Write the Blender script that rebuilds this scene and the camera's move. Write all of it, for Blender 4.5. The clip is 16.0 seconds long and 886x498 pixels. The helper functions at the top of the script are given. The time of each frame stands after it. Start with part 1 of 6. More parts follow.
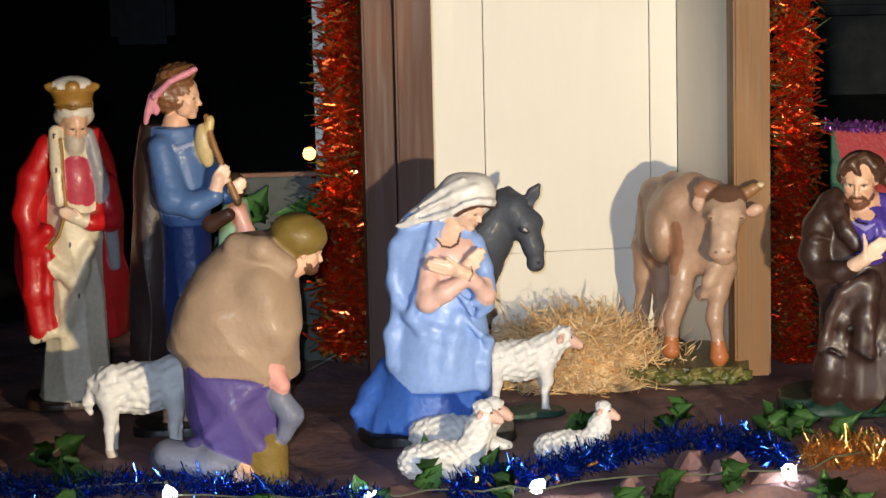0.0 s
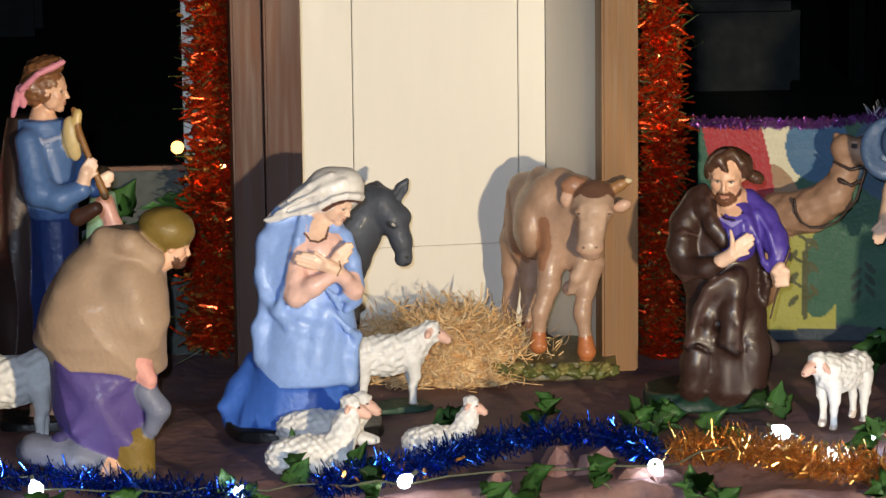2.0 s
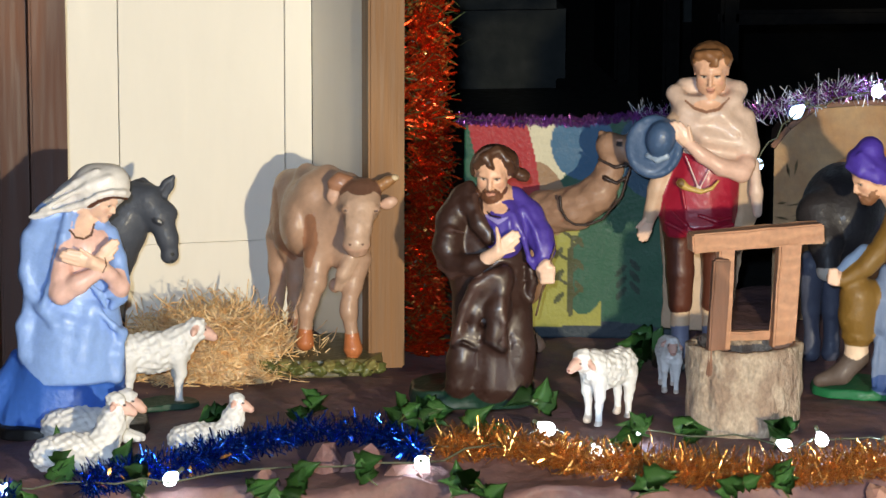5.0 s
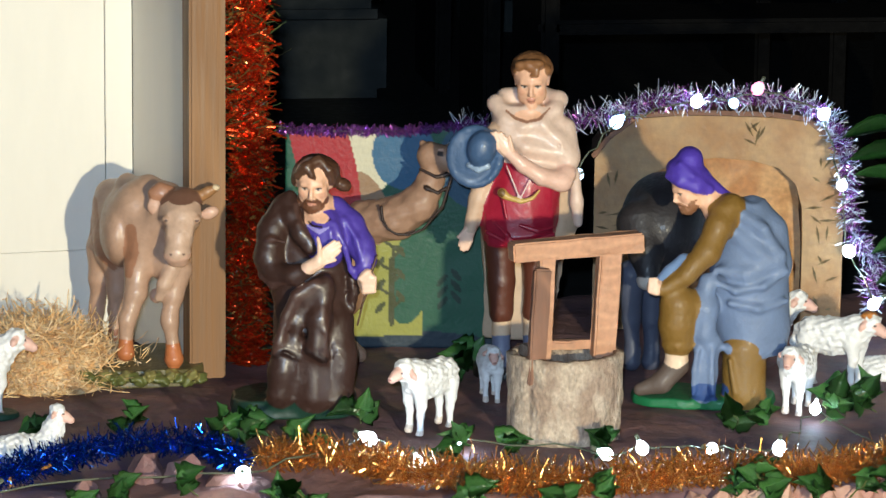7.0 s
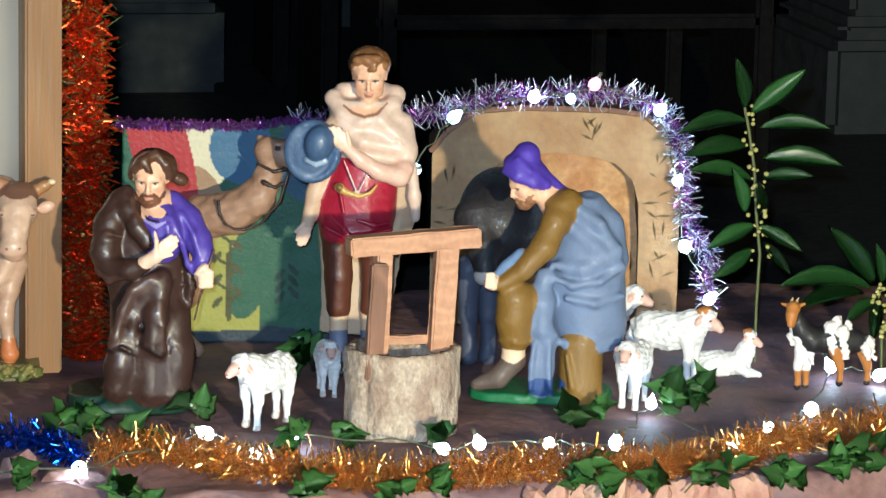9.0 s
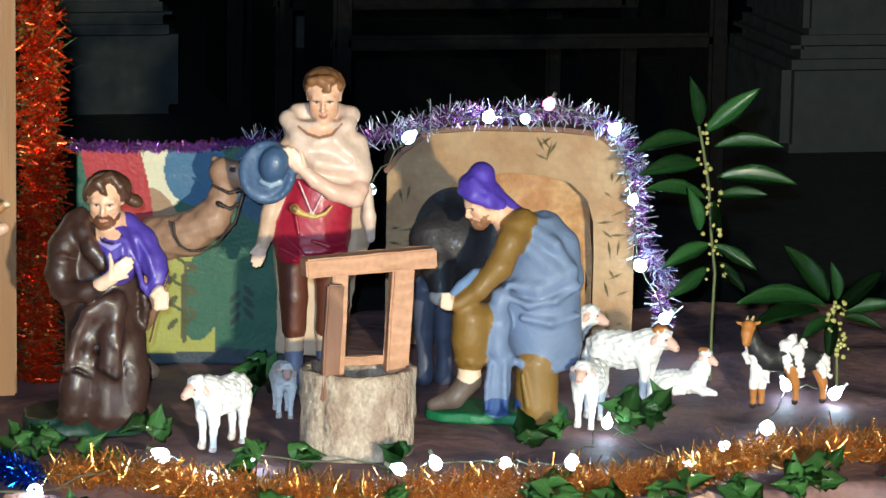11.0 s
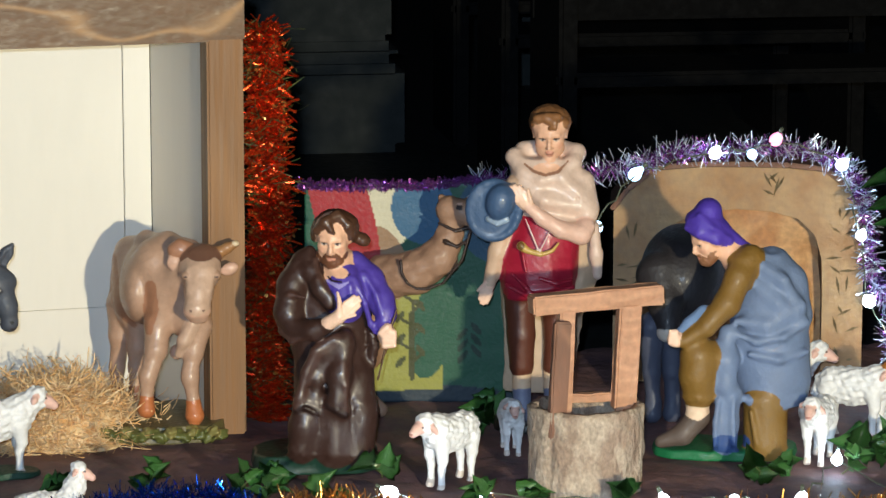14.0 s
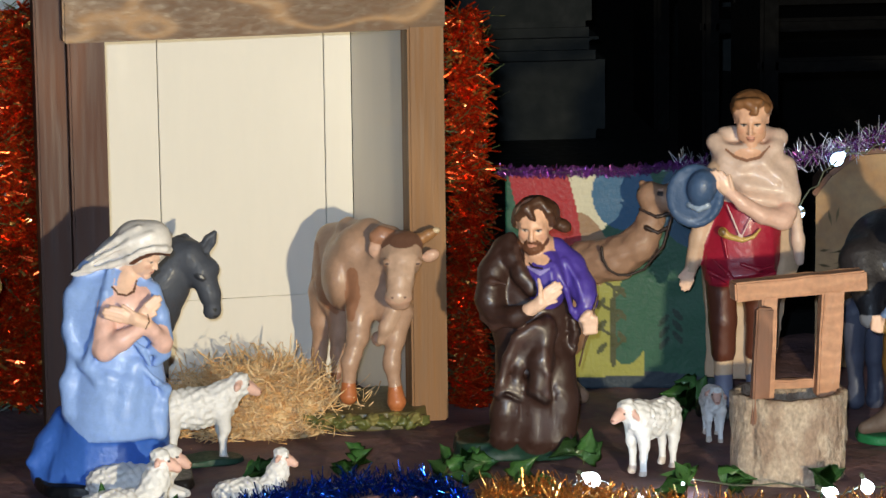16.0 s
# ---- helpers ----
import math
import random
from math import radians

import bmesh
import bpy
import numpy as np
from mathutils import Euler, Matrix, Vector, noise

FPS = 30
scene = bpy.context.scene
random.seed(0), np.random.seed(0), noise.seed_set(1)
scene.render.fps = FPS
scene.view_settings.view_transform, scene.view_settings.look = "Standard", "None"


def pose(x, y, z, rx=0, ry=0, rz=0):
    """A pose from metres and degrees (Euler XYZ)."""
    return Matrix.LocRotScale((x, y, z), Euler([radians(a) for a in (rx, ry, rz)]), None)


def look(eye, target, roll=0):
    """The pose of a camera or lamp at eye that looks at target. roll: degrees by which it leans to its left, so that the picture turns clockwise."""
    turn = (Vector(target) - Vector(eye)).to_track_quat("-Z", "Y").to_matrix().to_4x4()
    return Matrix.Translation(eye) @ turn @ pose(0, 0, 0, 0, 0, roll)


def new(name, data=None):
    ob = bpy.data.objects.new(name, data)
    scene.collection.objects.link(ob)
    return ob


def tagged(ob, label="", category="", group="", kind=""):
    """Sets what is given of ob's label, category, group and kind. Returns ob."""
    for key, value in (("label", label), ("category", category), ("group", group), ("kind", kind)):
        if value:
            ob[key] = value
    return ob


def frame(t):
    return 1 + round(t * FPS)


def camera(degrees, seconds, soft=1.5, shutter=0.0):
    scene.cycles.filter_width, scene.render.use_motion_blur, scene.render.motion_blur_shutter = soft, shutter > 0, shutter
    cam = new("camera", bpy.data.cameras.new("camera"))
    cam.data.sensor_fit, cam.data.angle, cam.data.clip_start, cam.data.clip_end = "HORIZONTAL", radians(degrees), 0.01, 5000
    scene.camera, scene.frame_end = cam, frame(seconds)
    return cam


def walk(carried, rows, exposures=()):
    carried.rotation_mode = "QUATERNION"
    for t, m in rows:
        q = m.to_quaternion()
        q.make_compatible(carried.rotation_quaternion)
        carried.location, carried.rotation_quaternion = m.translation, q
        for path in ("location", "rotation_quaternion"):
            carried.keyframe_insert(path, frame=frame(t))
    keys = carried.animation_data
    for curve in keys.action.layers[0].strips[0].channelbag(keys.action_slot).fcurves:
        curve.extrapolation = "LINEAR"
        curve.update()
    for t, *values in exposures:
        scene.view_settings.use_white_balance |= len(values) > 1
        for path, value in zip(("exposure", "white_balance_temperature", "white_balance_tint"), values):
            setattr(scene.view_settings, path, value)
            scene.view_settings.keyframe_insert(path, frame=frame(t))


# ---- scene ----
cam = camera(14.5, 16.0)
EYE = (0.0, 0.0, 1.627)
# seconds, turn to the right, tilt up, roll
ROWS = [
    (0.0, -0.000, -11.000, 1.300),
    (0.5, 0.578, -11.080, 1.090),
    (1.0, 1.063, -11.079, 0.987),
    (1.5, 1.716, -11.104, 0.788),
    (2.0, 2.208, -11.124, 0.665),
    (2.5, 2.756, -11.113, 0.517),
    (3.0, 3.290, -11.105, 0.449),
    (3.2, 3.456, -11.135, 0.375),
    (5.3, 6.352, -11.179, -0.125),
    (5.5, 6.445, -11.157, -0.098),
    (6.0, 7.166, -11.086, -0.246),
    (6.5, 8.133, -11.010, -0.454),
    (7.0, 9.116, -11.009, -0.646),
    (7.5, 9.650, -11.009, -0.742),
    (8.0, 10.392, -11.009, -0.941),
    (8.5, 11.321, -11.033, -1.140),
    (9.0, 11.842, -11.050, -1.243),
    (9.2, 12.092, -11.037, -1.204),
    (11.5, 12.586, -10.614, -1.073),
    (12.0, 12.461, -10.547, -1.011),
    (12.5, 11.838, -10.446, -0.861),
    (13.0, 10.613, -10.364, -0.602),
    (13.5, 9.596, -10.292, -0.243),
    (14.0, 8.784, -10.124, -0.046),
    (14.5, 8.020, -10.113, 0.092),
    (15.0, 6.904, -10.200, 0.316),
    (15.5, 6.102, -10.293, 0.583),
    (16.0, 5.424, -10.328, 0.736),
]
walk(cam, [(t, pose(*EYE, 0, 0, -yaw) @ pose(0, 0, 0, 90 + tilt) @ pose(0, 0, 0, 0, 0, -roll)) for t, yaw, tilt, roll in ROWS],
     [(0, -0.22, 6900, 14), (2.0, -0.34, 6900, 14), (3.2, -0.32, 6800, 13), (5.5, -0.17, 6450, 10), (7.0, -0.03, 6150, 6), (9.0, 0.25, 6000, 4), (11.5, 0.22, 6000, 4), (13.0, 0.02, 6050, 5), (14.5, -0.28, 6350, 8), (16.0, -0.36, 6550, 10)])

# ---- world and light ----
TOP = 0.15  # height of the crib's platform
world = bpy.data.worlds.new("night")
scene.world = world
world.use_nodes = True
world.node_tree.nodes["Background"].inputs[0].default_value = (0.42, 0.62, 1.0, 1)
world.node_tree.nodes["Background"].inputs[1].default_value = 0.035


def lamp(name, kind, power, colour, m, size):
    data = bpy.data.lights.new(name, kind)
    data.energy, data.color = power, colour
    data.shadow_soft_size = size
    ob = new(name, data)
    ob.matrix_world = m
    return ob


flood = lamp("flood_light", "SPOT", 960, (1.0, 0.86, 0.58), look((1.28, 1.30, 1.0), (0.66, 6.2, 0.48)), 0.05)
flood.data.spot_size, flood.data.spot_blend = radians(56), 0.4
# Unseen cool lamp added beside the eye as fill for the shadows.
cool_fill = lamp("cool_fill_light", "SPOT", 860, (0.60, 0.77, 1.0), look((-0.06, -0.02, 1.72), (1.0, 6.2, 0.45)), 0.02)
cool_fill.data.spot_size, cool_fill.data.spot_blend = radians(38), 0.7

# ---- materials ----
def lin(r, g, b):
    return tuple(((c / 255 + 0.055) / 1.055) ** 2.4 if c > 10 else c / 3295 for c in (r, g, b))


def material(name, colour, rough=0.6, metal=0.0, vary=0.15, scale=12.0, bump=0.0, bump_scale=60.0, coat=0.0, attribute="", stretch=(1, 1, 1), second=None, emit=0.0, spec=0.5):
    """Principled material with noise at two scales in colour and roughness, and a fine bump."""
    m = bpy.data.materials.new(name)
    m.use_nodes = True
    t, n = m.node_tree, m.node_tree.nodes
    b = n["Principled BSDF"]
    b.inputs["Roughness"].default_value, b.inputs["Metallic"].default_value = rough, metal
    b.inputs["Coat Weight"].default_value, b.inputs["Coat Roughness"].default_value = coat, 0.18
    b.inputs["Specular IOR Level"].default_value = spec
    co = n.new("ShaderNodeTexCoord")
    mp = n.new("ShaderNodeMapping")
    mp.inputs["Scale"].default_value = stretch
    t.links.new(co.outputs["Object"], mp.inputs[0])
    big, fine = n.new("ShaderNodeTexNoise"), n.new("ShaderNodeTexNoise")
    big.inputs["Scale"].default_value, fine.inputs["Scale"].default_value = scale, scale * 7
    big.inputs["Detail"].default_value, fine.inputs["Detail"].default_value = 4, 5
    for x in (big, fine):
        t.links.new(mp.outputs[0], x.inputs["Vector"])
    add = n.new("ShaderNodeMath")
    add.operation = "ADD"
    t.links.new(big.outputs[0], add.inputs[0])
    t.links.new(fine.outputs[0], add.inputs[1])
    rng = n.new("ShaderNodeMapRange")
    rng.inputs["From Min"].default_value, rng.inputs["From Max"].default_value = 0.6, 1.4
    rng.inputs["To Min"].default_value, rng.inputs["To Max"].default_value = 1 - vary, 1 + vary * 0.6
    t.links.new(add.outputs[0], rng.inputs[0])
    mul = n.new("ShaderNodeVectorMath")
    mul.operation = "SCALE"
    t.links.new(rng.outputs[0], mul.inputs["Scale"])
    if attribute:
        at = n.new("ShaderNodeAttribute")
        at.attribute_name = attribute
        t.links.new(at.outputs["Color"], mul.inputs[0])
    elif second:
        mix = n.new("ShaderNodeMix")
        mix.data_type = "RGBA"
        mix.inputs["A"].default_value, mix.inputs["B"].default_value = (*colour, 1), (*second, 1)
        ramp = n.new("ShaderNodeMapRange")
        ramp.inputs["From Min"].default_value, ramp.inputs["From Max"].default_value = 0.42, 0.60
        t.links.new(big.outputs[0], ramp.inputs[0])
        t.links.new(ramp.outputs[0], mix.inputs["Factor"])
        t.links.new(mix.outputs["Result"], mul.inputs[0])
    else:
        mul.inputs[0].default_value = colour
    t.links.new(mul.outputs[0], b.inputs["Base Color"])
    r2 = n.new("ShaderNodeMapRange")
    r2.inputs["From Min"].default_value, r2.inputs["From Max"].default_value = 0.3, 0.7
    r2.inputs["To Min"].default_value, r2.inputs["To Max"].default_value = max(0.03, rough - 0.12), min(1, rough + 0.12)
    t.links.new(fine.outputs[0], r2.inputs[0])
    t.links.new(r2.outputs[0], b.inputs["Roughness"])
    if bump:
        bn = n.new("ShaderNodeTexNoise")
        bn.inputs["Scale"].default_value, bn.inputs["Detail"].default_value = bump_scale, 6
        t.links.new(mp.outputs[0], bn.inputs["Vector"])
        bp = n.new("ShaderNodeBump")
        bp.inputs["Strength"].default_value, bp.inputs["Distance"].default_value = 1.0, bump
        t.links.new(bn.outputs[0], bp.inputs["Height"])
        t.links.new(bp.outputs[0], b.inputs["Normal"])
    if emit:
        b.inputs["Emission Color"].default_value, b.inputs["Emission Strength"].default_value = (*colour, 1), emit
    return m


def wood(name, dark, light, rough=0.6, ring=9.0, stretch=(1, 1, 1), swirl=(7.0, 1.2, 3.0)):
    """Stained wood: distorted growth rings along one axis, with fine grain."""
    m = material(name, dark, rough, 0, 0.3, 14, 0.0012, 90, stretch=stretch)
    t, n = m.node_tree, m.node_tree.nodes
    mul = [x for x in n if x.bl_idname == "ShaderNodeVectorMath"][0]
    mp = [x for x in n if x.bl_idname == "ShaderNodeMapping"][0]
    w = n.new("ShaderNodeTexWave")
    w.wave_type = "RINGS"
    w.inputs["Scale"].default_value, w.inputs["Distortion"].default_value = ring, swirl[0]
    w.inputs["Detail"].default_value, w.inputs["Detail Scale"].default_value = 1.0, swirl[1]
    t.links.new(mp.outputs[0], w.inputs["Vector"])
    mix = n.new("ShaderNodeMix")
    mix.data_type = "RGBA"
    mix.inputs["A"].default_value, mix.inputs["B"].default_value = (*dark, 1), (*light, 1)
    p = n.new("ShaderNodeMath")
    p.operation = "POWER"
    p.inputs[1].default_value = swirl[2]
    t.links.new(w.outputs["Fac"], p.inputs[0])
    t.links.new(p.outputs[0], mix.inputs["Factor"])
    t.links.new(mix.outputs["Result"], mul.inputs[0])
    return m


GLAZE = material("painted_plaster", (1, 1, 1), 0.46, 0, 0.14, 16, 0.0010, 110, 0.14, "paint")
GLOSS = material("varnished_plaster", (1, 1, 1), 0.45, 0, 0.22, 16, 0.0008, 90, 0.10, "paint")
MATT = material("matt_painted_plaster", (1, 1, 1), 0.6, 0, 0.12, 18, 0.0012, 130, 0.05, "paint")
CREAM = material("cream_painted_board", (0.80, 0.75, 0.66), 0.55, 0, 0.05, 5, 0.0006, 40, stretch=(1, 1, 0.2))
BEAM = wood("stained_pine", lin(104, 74, 48), lin(160, 122, 82), 0.5, 3.0, (0.5, 1, 1), (9.0, 3.2, 7.0))
POST = wood("stained_pine_post", lin(138, 98, 60), lin(154, 112, 72), 0.6, 9.0, (1, 1, 0.06))
POSTDARK = wood("dark_pine_post", lin(82, 50, 36), lin(104, 66, 46), 0.6, 9.0, (1, 1, 0.06))
CLOTH = material("crumpled_rock_paper", lin(134, 100, 96), 0.65, 0, 0.4, 11, 0.004, 38, second=lin(100, 76, 82))
ROCK = material("pale_rock_paper", lin(196, 160, 140), 0.75, 0, 0.25, 12, 0.004, 40, second=lin(168, 124, 112))
# Hall stone and floor nearly black: the unlit hall's darkness in the colour.
STONE = material("unlit_grey_stone", (0.019, 0.024, 0.024), 0.8, 0, 0.25, 3, 0.003, 30)
FLOORM = material("unlit_floor", (0.016, 0.017, 0.017), 0.6, 0, 0.3, 4, 0.002, 30)
# Bench wood nearly black and matt: deep shade put into its colour.
PEW = material("unlit_bench_wood", (0.004, 0.0037, 0.0037), 0.85, 0, 0.3, 6, 0.001, 60, spec=0.15)


# ---- small builders ----
def link(name, me, mat, parent=None, label=""):
    ob = new(name, me)
    for m in (mat if isinstance(mat, (list, tuple)) else [mat]):
        me.materials.append(m)
    if parent:
        ob.parent = parent
    if label:
        ob["label"] = label
    return ob


def part(name, bm, mat, parent=None, label="", smooth=False):
    me = bpy.data.meshes.new(name)
    bm.normal_update()
    bm.to_mesh(me)
    bm.free()
    if smooth:
        me.polygons.foreach_set("use_smooth", [True] * len(me.polygons))
    return link(name, me, mat, parent, label)


def empty(name, m, label, category, group="", kind=""):
    ob = new(name)
    ob.empty_display_size = 0.05
    ob.matrix_world = m
    return tagged(ob, label, category, group, kind)


def block(size, at=(0, 0, 0), bevel=0.003, m=None, segments=2):
    """A bevelled box, at: the middle of its underside."""
    bm = bmesh.new()
    bmesh.ops.create_cube(bm, size=1.0)
    bmesh.ops.scale(bm, vec=size, verts=bm.verts)
    bmesh.ops.translate(bm, vec=(at[0], at[1], at[2] + size[2] / 2), verts=bm.verts)
    if bevel:
        bmesh.ops.bevel(bm, geom=list(bm.edges), offset=bevel, segments=segments, affect="EDGES")
    if m is not None:
        bmesh.ops.transform(bm, matrix=m, verts=bm.verts)
    return bm


def rough_up(bm, amount, scale):
    for v in bm.verts:
        v.co += noise.noise_vector(v.co * scale) * amount
    return bm


def tube(points, radius, sides=6):
    """A bent rod through the points, as a bmesh; radius may be a list."""
    bm = bmesh.new()
    pts = [Vector(p) for p in points]
    rings = []
    for i, p in enumerate(pts):
        d = (pts[min(i + 1, len(pts) - 1)] - pts[max(i - 1, 0)]).normalized()
        a = d.orthogonal().normalized() if not rings else (last - d * last.dot(d)).normalized()
        last = a
        b = d.cross(a)
        r = radius[i] if isinstance(radius, (list, tuple)) else radius
        rings.append([bm.verts.new(p + (a * math.cos(k * math.tau / sides) + b * math.sin(k * math.tau / sides)) * r) for k in range(sides)])
    for r0, r1 in zip(rings, rings[1:]):
        for k in range(sides):
            bm.faces.new((r0[k], r0[(k + 1) % sides], r1[(k + 1) % sides], r1[k]))
    bm.faces.new(list(reversed(rings[0])))
    bm.faces.new(rings[-1])
    return bm


def facing(x, y, z=TOP, turn=0.0):
    """A place on the platform, its y axis pointing away from where the visitors stand."""
    return pose(x, y, z, 0, 0, -math.degrees(math.atan2(x, y)) + turn)


# ---- modelled plaster figures ----
def lumps(p, freq):
    """Uneven waves in several directions, as modelled clay or curled wool has them."""
    out = 0
    for a, b, c, f in ((0.9, 0.3, 0.4, 0.1), (-0.5, 0.8, 0.35, 1.7), (0.2, -0.6, 0.8, 3.1), (0.65, 0.5, -0.6, 4.4), (-0.3, 0.2, 1.1, 5.2)):
        out = out + np.sin((p[..., 0] * a + p[..., 1] * b + p[..., 2] * c) * freq * 1.3 + f + 0.8 * np.sin(p[..., 2] * freq * 0.37 + f))
    return out * 0.45


class Figure:
    """A figure modelled as clay: rounded forms blended into one skin, each with its paint.
    Forms are set out on a drawing sheet (x to the right, y down, depth away), with foot the point of the sheet that stands on the ground."""

    def __init__(self, foot, lean=0.0):
        self.foot, self.lean = foot, radians(lean)
        self.forms, self.paints, self.cuts = [], [], []
        self.cloth, self.softness = True, []

    def at(self, x, y, d=0.0):
        dx, dy = x - self.foot[0], y - self.foot[1]
        s, c = math.sin(self.lean), math.cos(self.lean)
        dx, dy = dx * c - dy * s, dy * c + dx * s
        m = 1 + (0.976 * d + 0.222 * dy) / 6163   # the sheet is a view from six metres off
        return np.array((dx * m, d, (-dy * m - 0.217 * d) / 0.976))

    def add(self, fn, lo, hi, colour, k, to):
        if to == "skin":
            self.softness.append(1.0 if self.cloth else 0.0)
        (self.forms if to == "skin" else self.paints if to == "paint" else self.cuts).append((fn, np.array(lo), np.array(hi), colour, k))

    def ball(self, x, y, d, r, colour, tilt=0.0, k=6.0, turn=0.0, to="skin", ripple=0.0, freq=0.3, axes=None):
        """An ellipsoid with radii r (across, deep, high); tilt turns it clockwise on the sheet, turn about the upright; axes sets its own three directions."""
        c = self.at(x, y, d)
        r = np.array(r, float)
        m = axes if axes is not None else np.array((Euler((0, radians(tilt), 0)).to_matrix() @ Euler((0, 0, radians(turn))).to_matrix()).transposed())

        def fn(p):
            w = p - c
            q = w @ m.T
            a = np.sqrt(((q / r) ** 2).sum(-1))
            b = np.sqrt(((q / r ** 2) ** 2).sum(-1)) + 1e-9
            e = a * (a - 1) / b
            if ripple:
                e = e + ripple * lumps(p, freq)
            return e
        self.add(fn, c - r.max(), c + r.max(), colour, k, to)

    def limb(self, points, colour, k=5.0, to="skin", flat=1.0, ripple=0.0, freq=0.3):
        """A chain of tapered rods; points: (x, y, depth, radius)."""
        for (x0, y0, d0, r0), (x1, y1, d1, r1) in zip(points, points[1:]):
            a, b = self.at(x0, y0, d0), self.at(x1, y1, d1)

            def fn(p, a=a, b=b, r0=r0, r1=r1):
                ab = b - a
                t = np.clip(((p - a) @ ab) / (ab @ ab + 1e-9), 0, 1)
                w = p - a - t[..., None] * ab
                if flat != 1.0:
                    w = w * np.array((1, 1 / flat, 1))
                e = np.sqrt((w ** 2).sum(-1)) - (r0 + (r1 - r0) * t)
                if ripple:
                    e = e + ripple * lumps(p, freq)
                return e
            r = max(r0, r1) * max(1.0, flat)
            self.add(fn, np.minimum(a, b) - r, np.maximum(a, b) + r, colour, k, to)

    def stroke(self, points, colour, reach=14.0):
        """A brush line on the skin: points (x, y, depth, half width)."""
        self.limb(points, colour, to="paint", flat=reach)

    def robe(self, rows, colour, k=6.0, folds=0, deep=0.0, phase=0.0, twist=0.0, to="skin", sharp=1.0):
        """Cloth hung round a body; rows, from the top down: (y, left x, right x, half depth, depth of the middle)."""
        z, cx, cy, rx, ry = [], [], [], [], []
        for y, x0, x1, half, d in reversed(rows):
            c = self.at((x0 + x1) / 2, y, d)
            z.append(c[2] + 0.217 * d / 0.976), cx.append(c[0]), cy.append(d), rx.append((x1 - x0) / 2), ry.append(half)
        z, cx, cy, rx, ry = map(np.array, (z, cx, cy, rx, ry))

        def fn(p):
            h = p[..., 2]
            X, Y, A, B = (np.interp(h, z, v) for v in (cx, cy, rx, ry))
            u, v = (p[..., 0] - X) / A, (p[..., 1] - Y) / B
            e = (np.sqrt(u * u + v * v) - 1) * np.minimum(A, B)
            if folds:
                th = np.arctan2(v, u)
                w = 1.5 * np.abs(np.sin(0.5 * folds * th + phase + twist * h + 0.5 * np.sin(h * 0.021 + phase))) ** 0.6 - 1.0 + 0.35 * np.sin(3 * th + 0.03 * h)
                low = np.clip((z[-1] - h) / (z[-1] - z[0] + 1e-6) * 1.5, 0.15, 1)
                e = e + deep * w * low
            return np.maximum(e, np.maximum(z[0] - h, h - z[-1]))
        self.add(fn, (min(cx - rx) - deep * 2, min(cy - ry) - deep * 2, z[0]), (max(cx + rx) + deep * 2, max(cy + ry) + deep * 2, z[-1]), colour, k, to)

    def slab(self, x, y, d, half, colour, rnd=4.0, k=3.0, tilt=0.0, turn=0.0, to="skin", ripple=0.0, freq=0.2):
        c = self.at(x, y, d)
        half = np.array(half, float)
        m = np.array((Euler((0, radians(tilt), 0)).to_matrix() @ Euler((0, 0, radians(turn))).to_matrix()).transposed())

        def fn(p):
            q = np.abs((p - c) @ m.T) - (half - rnd)
            e = np.sqrt((np.maximum(q, 0) ** 2).sum(-1)) + np.minimum(q.max(-1), 0) - rnd
            if ripple:
                e = e + ripple * np.sin(p[..., 0] * freq) * np.sin(p[..., 1] * freq * 1.2 + p[..., 2] * freq)
            return e
        R = np.sqrt((half ** 2).sum())
        self.add(fn, c - R, c + R, colour, k, to)

    def base(self, x0, x1, y, deep, thick, colour, d=0.0):
        """The low plinth under a figure; y: the lower front edge on the sheet."""
        c = self.at((x0 + x1) / 2, self.foot[1], 0)
        rx = (x1 - x0) / 2

        def fn(p):
            u, v = (p[..., 0] - c[0]) / rx, (p[..., 1] - d) / deep
            e = ((np.abs(u) ** 3 + np.abs(v) ** 3) ** (1 / 3) - 1) * min(rx, deep)
            e = e + 1.5 * np.sin(p[..., 0] * 0.09) * np.sin(p[..., 1] * 0.11)
            return np.maximum(e + p[..., 2] * 0.12, np.maximum(-p[..., 2], p[..., 2] - thick - 1.5 * np.sin(p[..., 0] * 0.07)))
        self.add(fn, (c[0] - rx, d - deep, 0), (c[0] + rx, d + deep, thick + 3), colour, 2.0, "skin")

    def face(self, x, y, d, size, skin, hair, look_to, beard=None, nod=0.0, brow=(0.12, 0.06, 0.04), tip=0.0):
        """A modelled head about the point between the ears. look_to: degrees to the right of straight at the viewer (-90 looks left, 90 right)."""
        s, self.cloth = size, False
        a, n, t = radians(look_to), radians(nod), radians(tip)
        side = np.array((math.cos(a), math.sin(a), 0))
        front = np.array((math.sin(a) * math.cos(n), -math.cos(a) * math.cos(n), -math.sin(n)))
        top = np.array((math.sin(a) * math.sin(n), -math.cos(a) * math.sin(n), math.cos(n)))
        side, top = side * math.cos(t) - top * math.sin(t), top * math.cos(t) + side * math.sin(t)
        axes = np.array((side, front, top))

        def spot(fw, across, up):
            v = (side * across + front * fw + top * up) * s
            return x + v[0], y - 0.976 * v[2] - 0.217 * v[1], d + v[1]

        def lump(at, r, colour, k=0.1, **more):
            self.ball(*spot(*at), tuple(q * s for q in r), colour, k=k * s, axes=axes, **more)
        warm = tuple(0.80 * q + 0.20 * w for q, w in zip(skin, (0.62, 0.16, 0.10)))
        lash, lip = (0.045, 0.028, 0.02), tuple(0.45 * q + 0.55 * w for q, w in zip(skin, (0.42, 0.12, 0.10)))
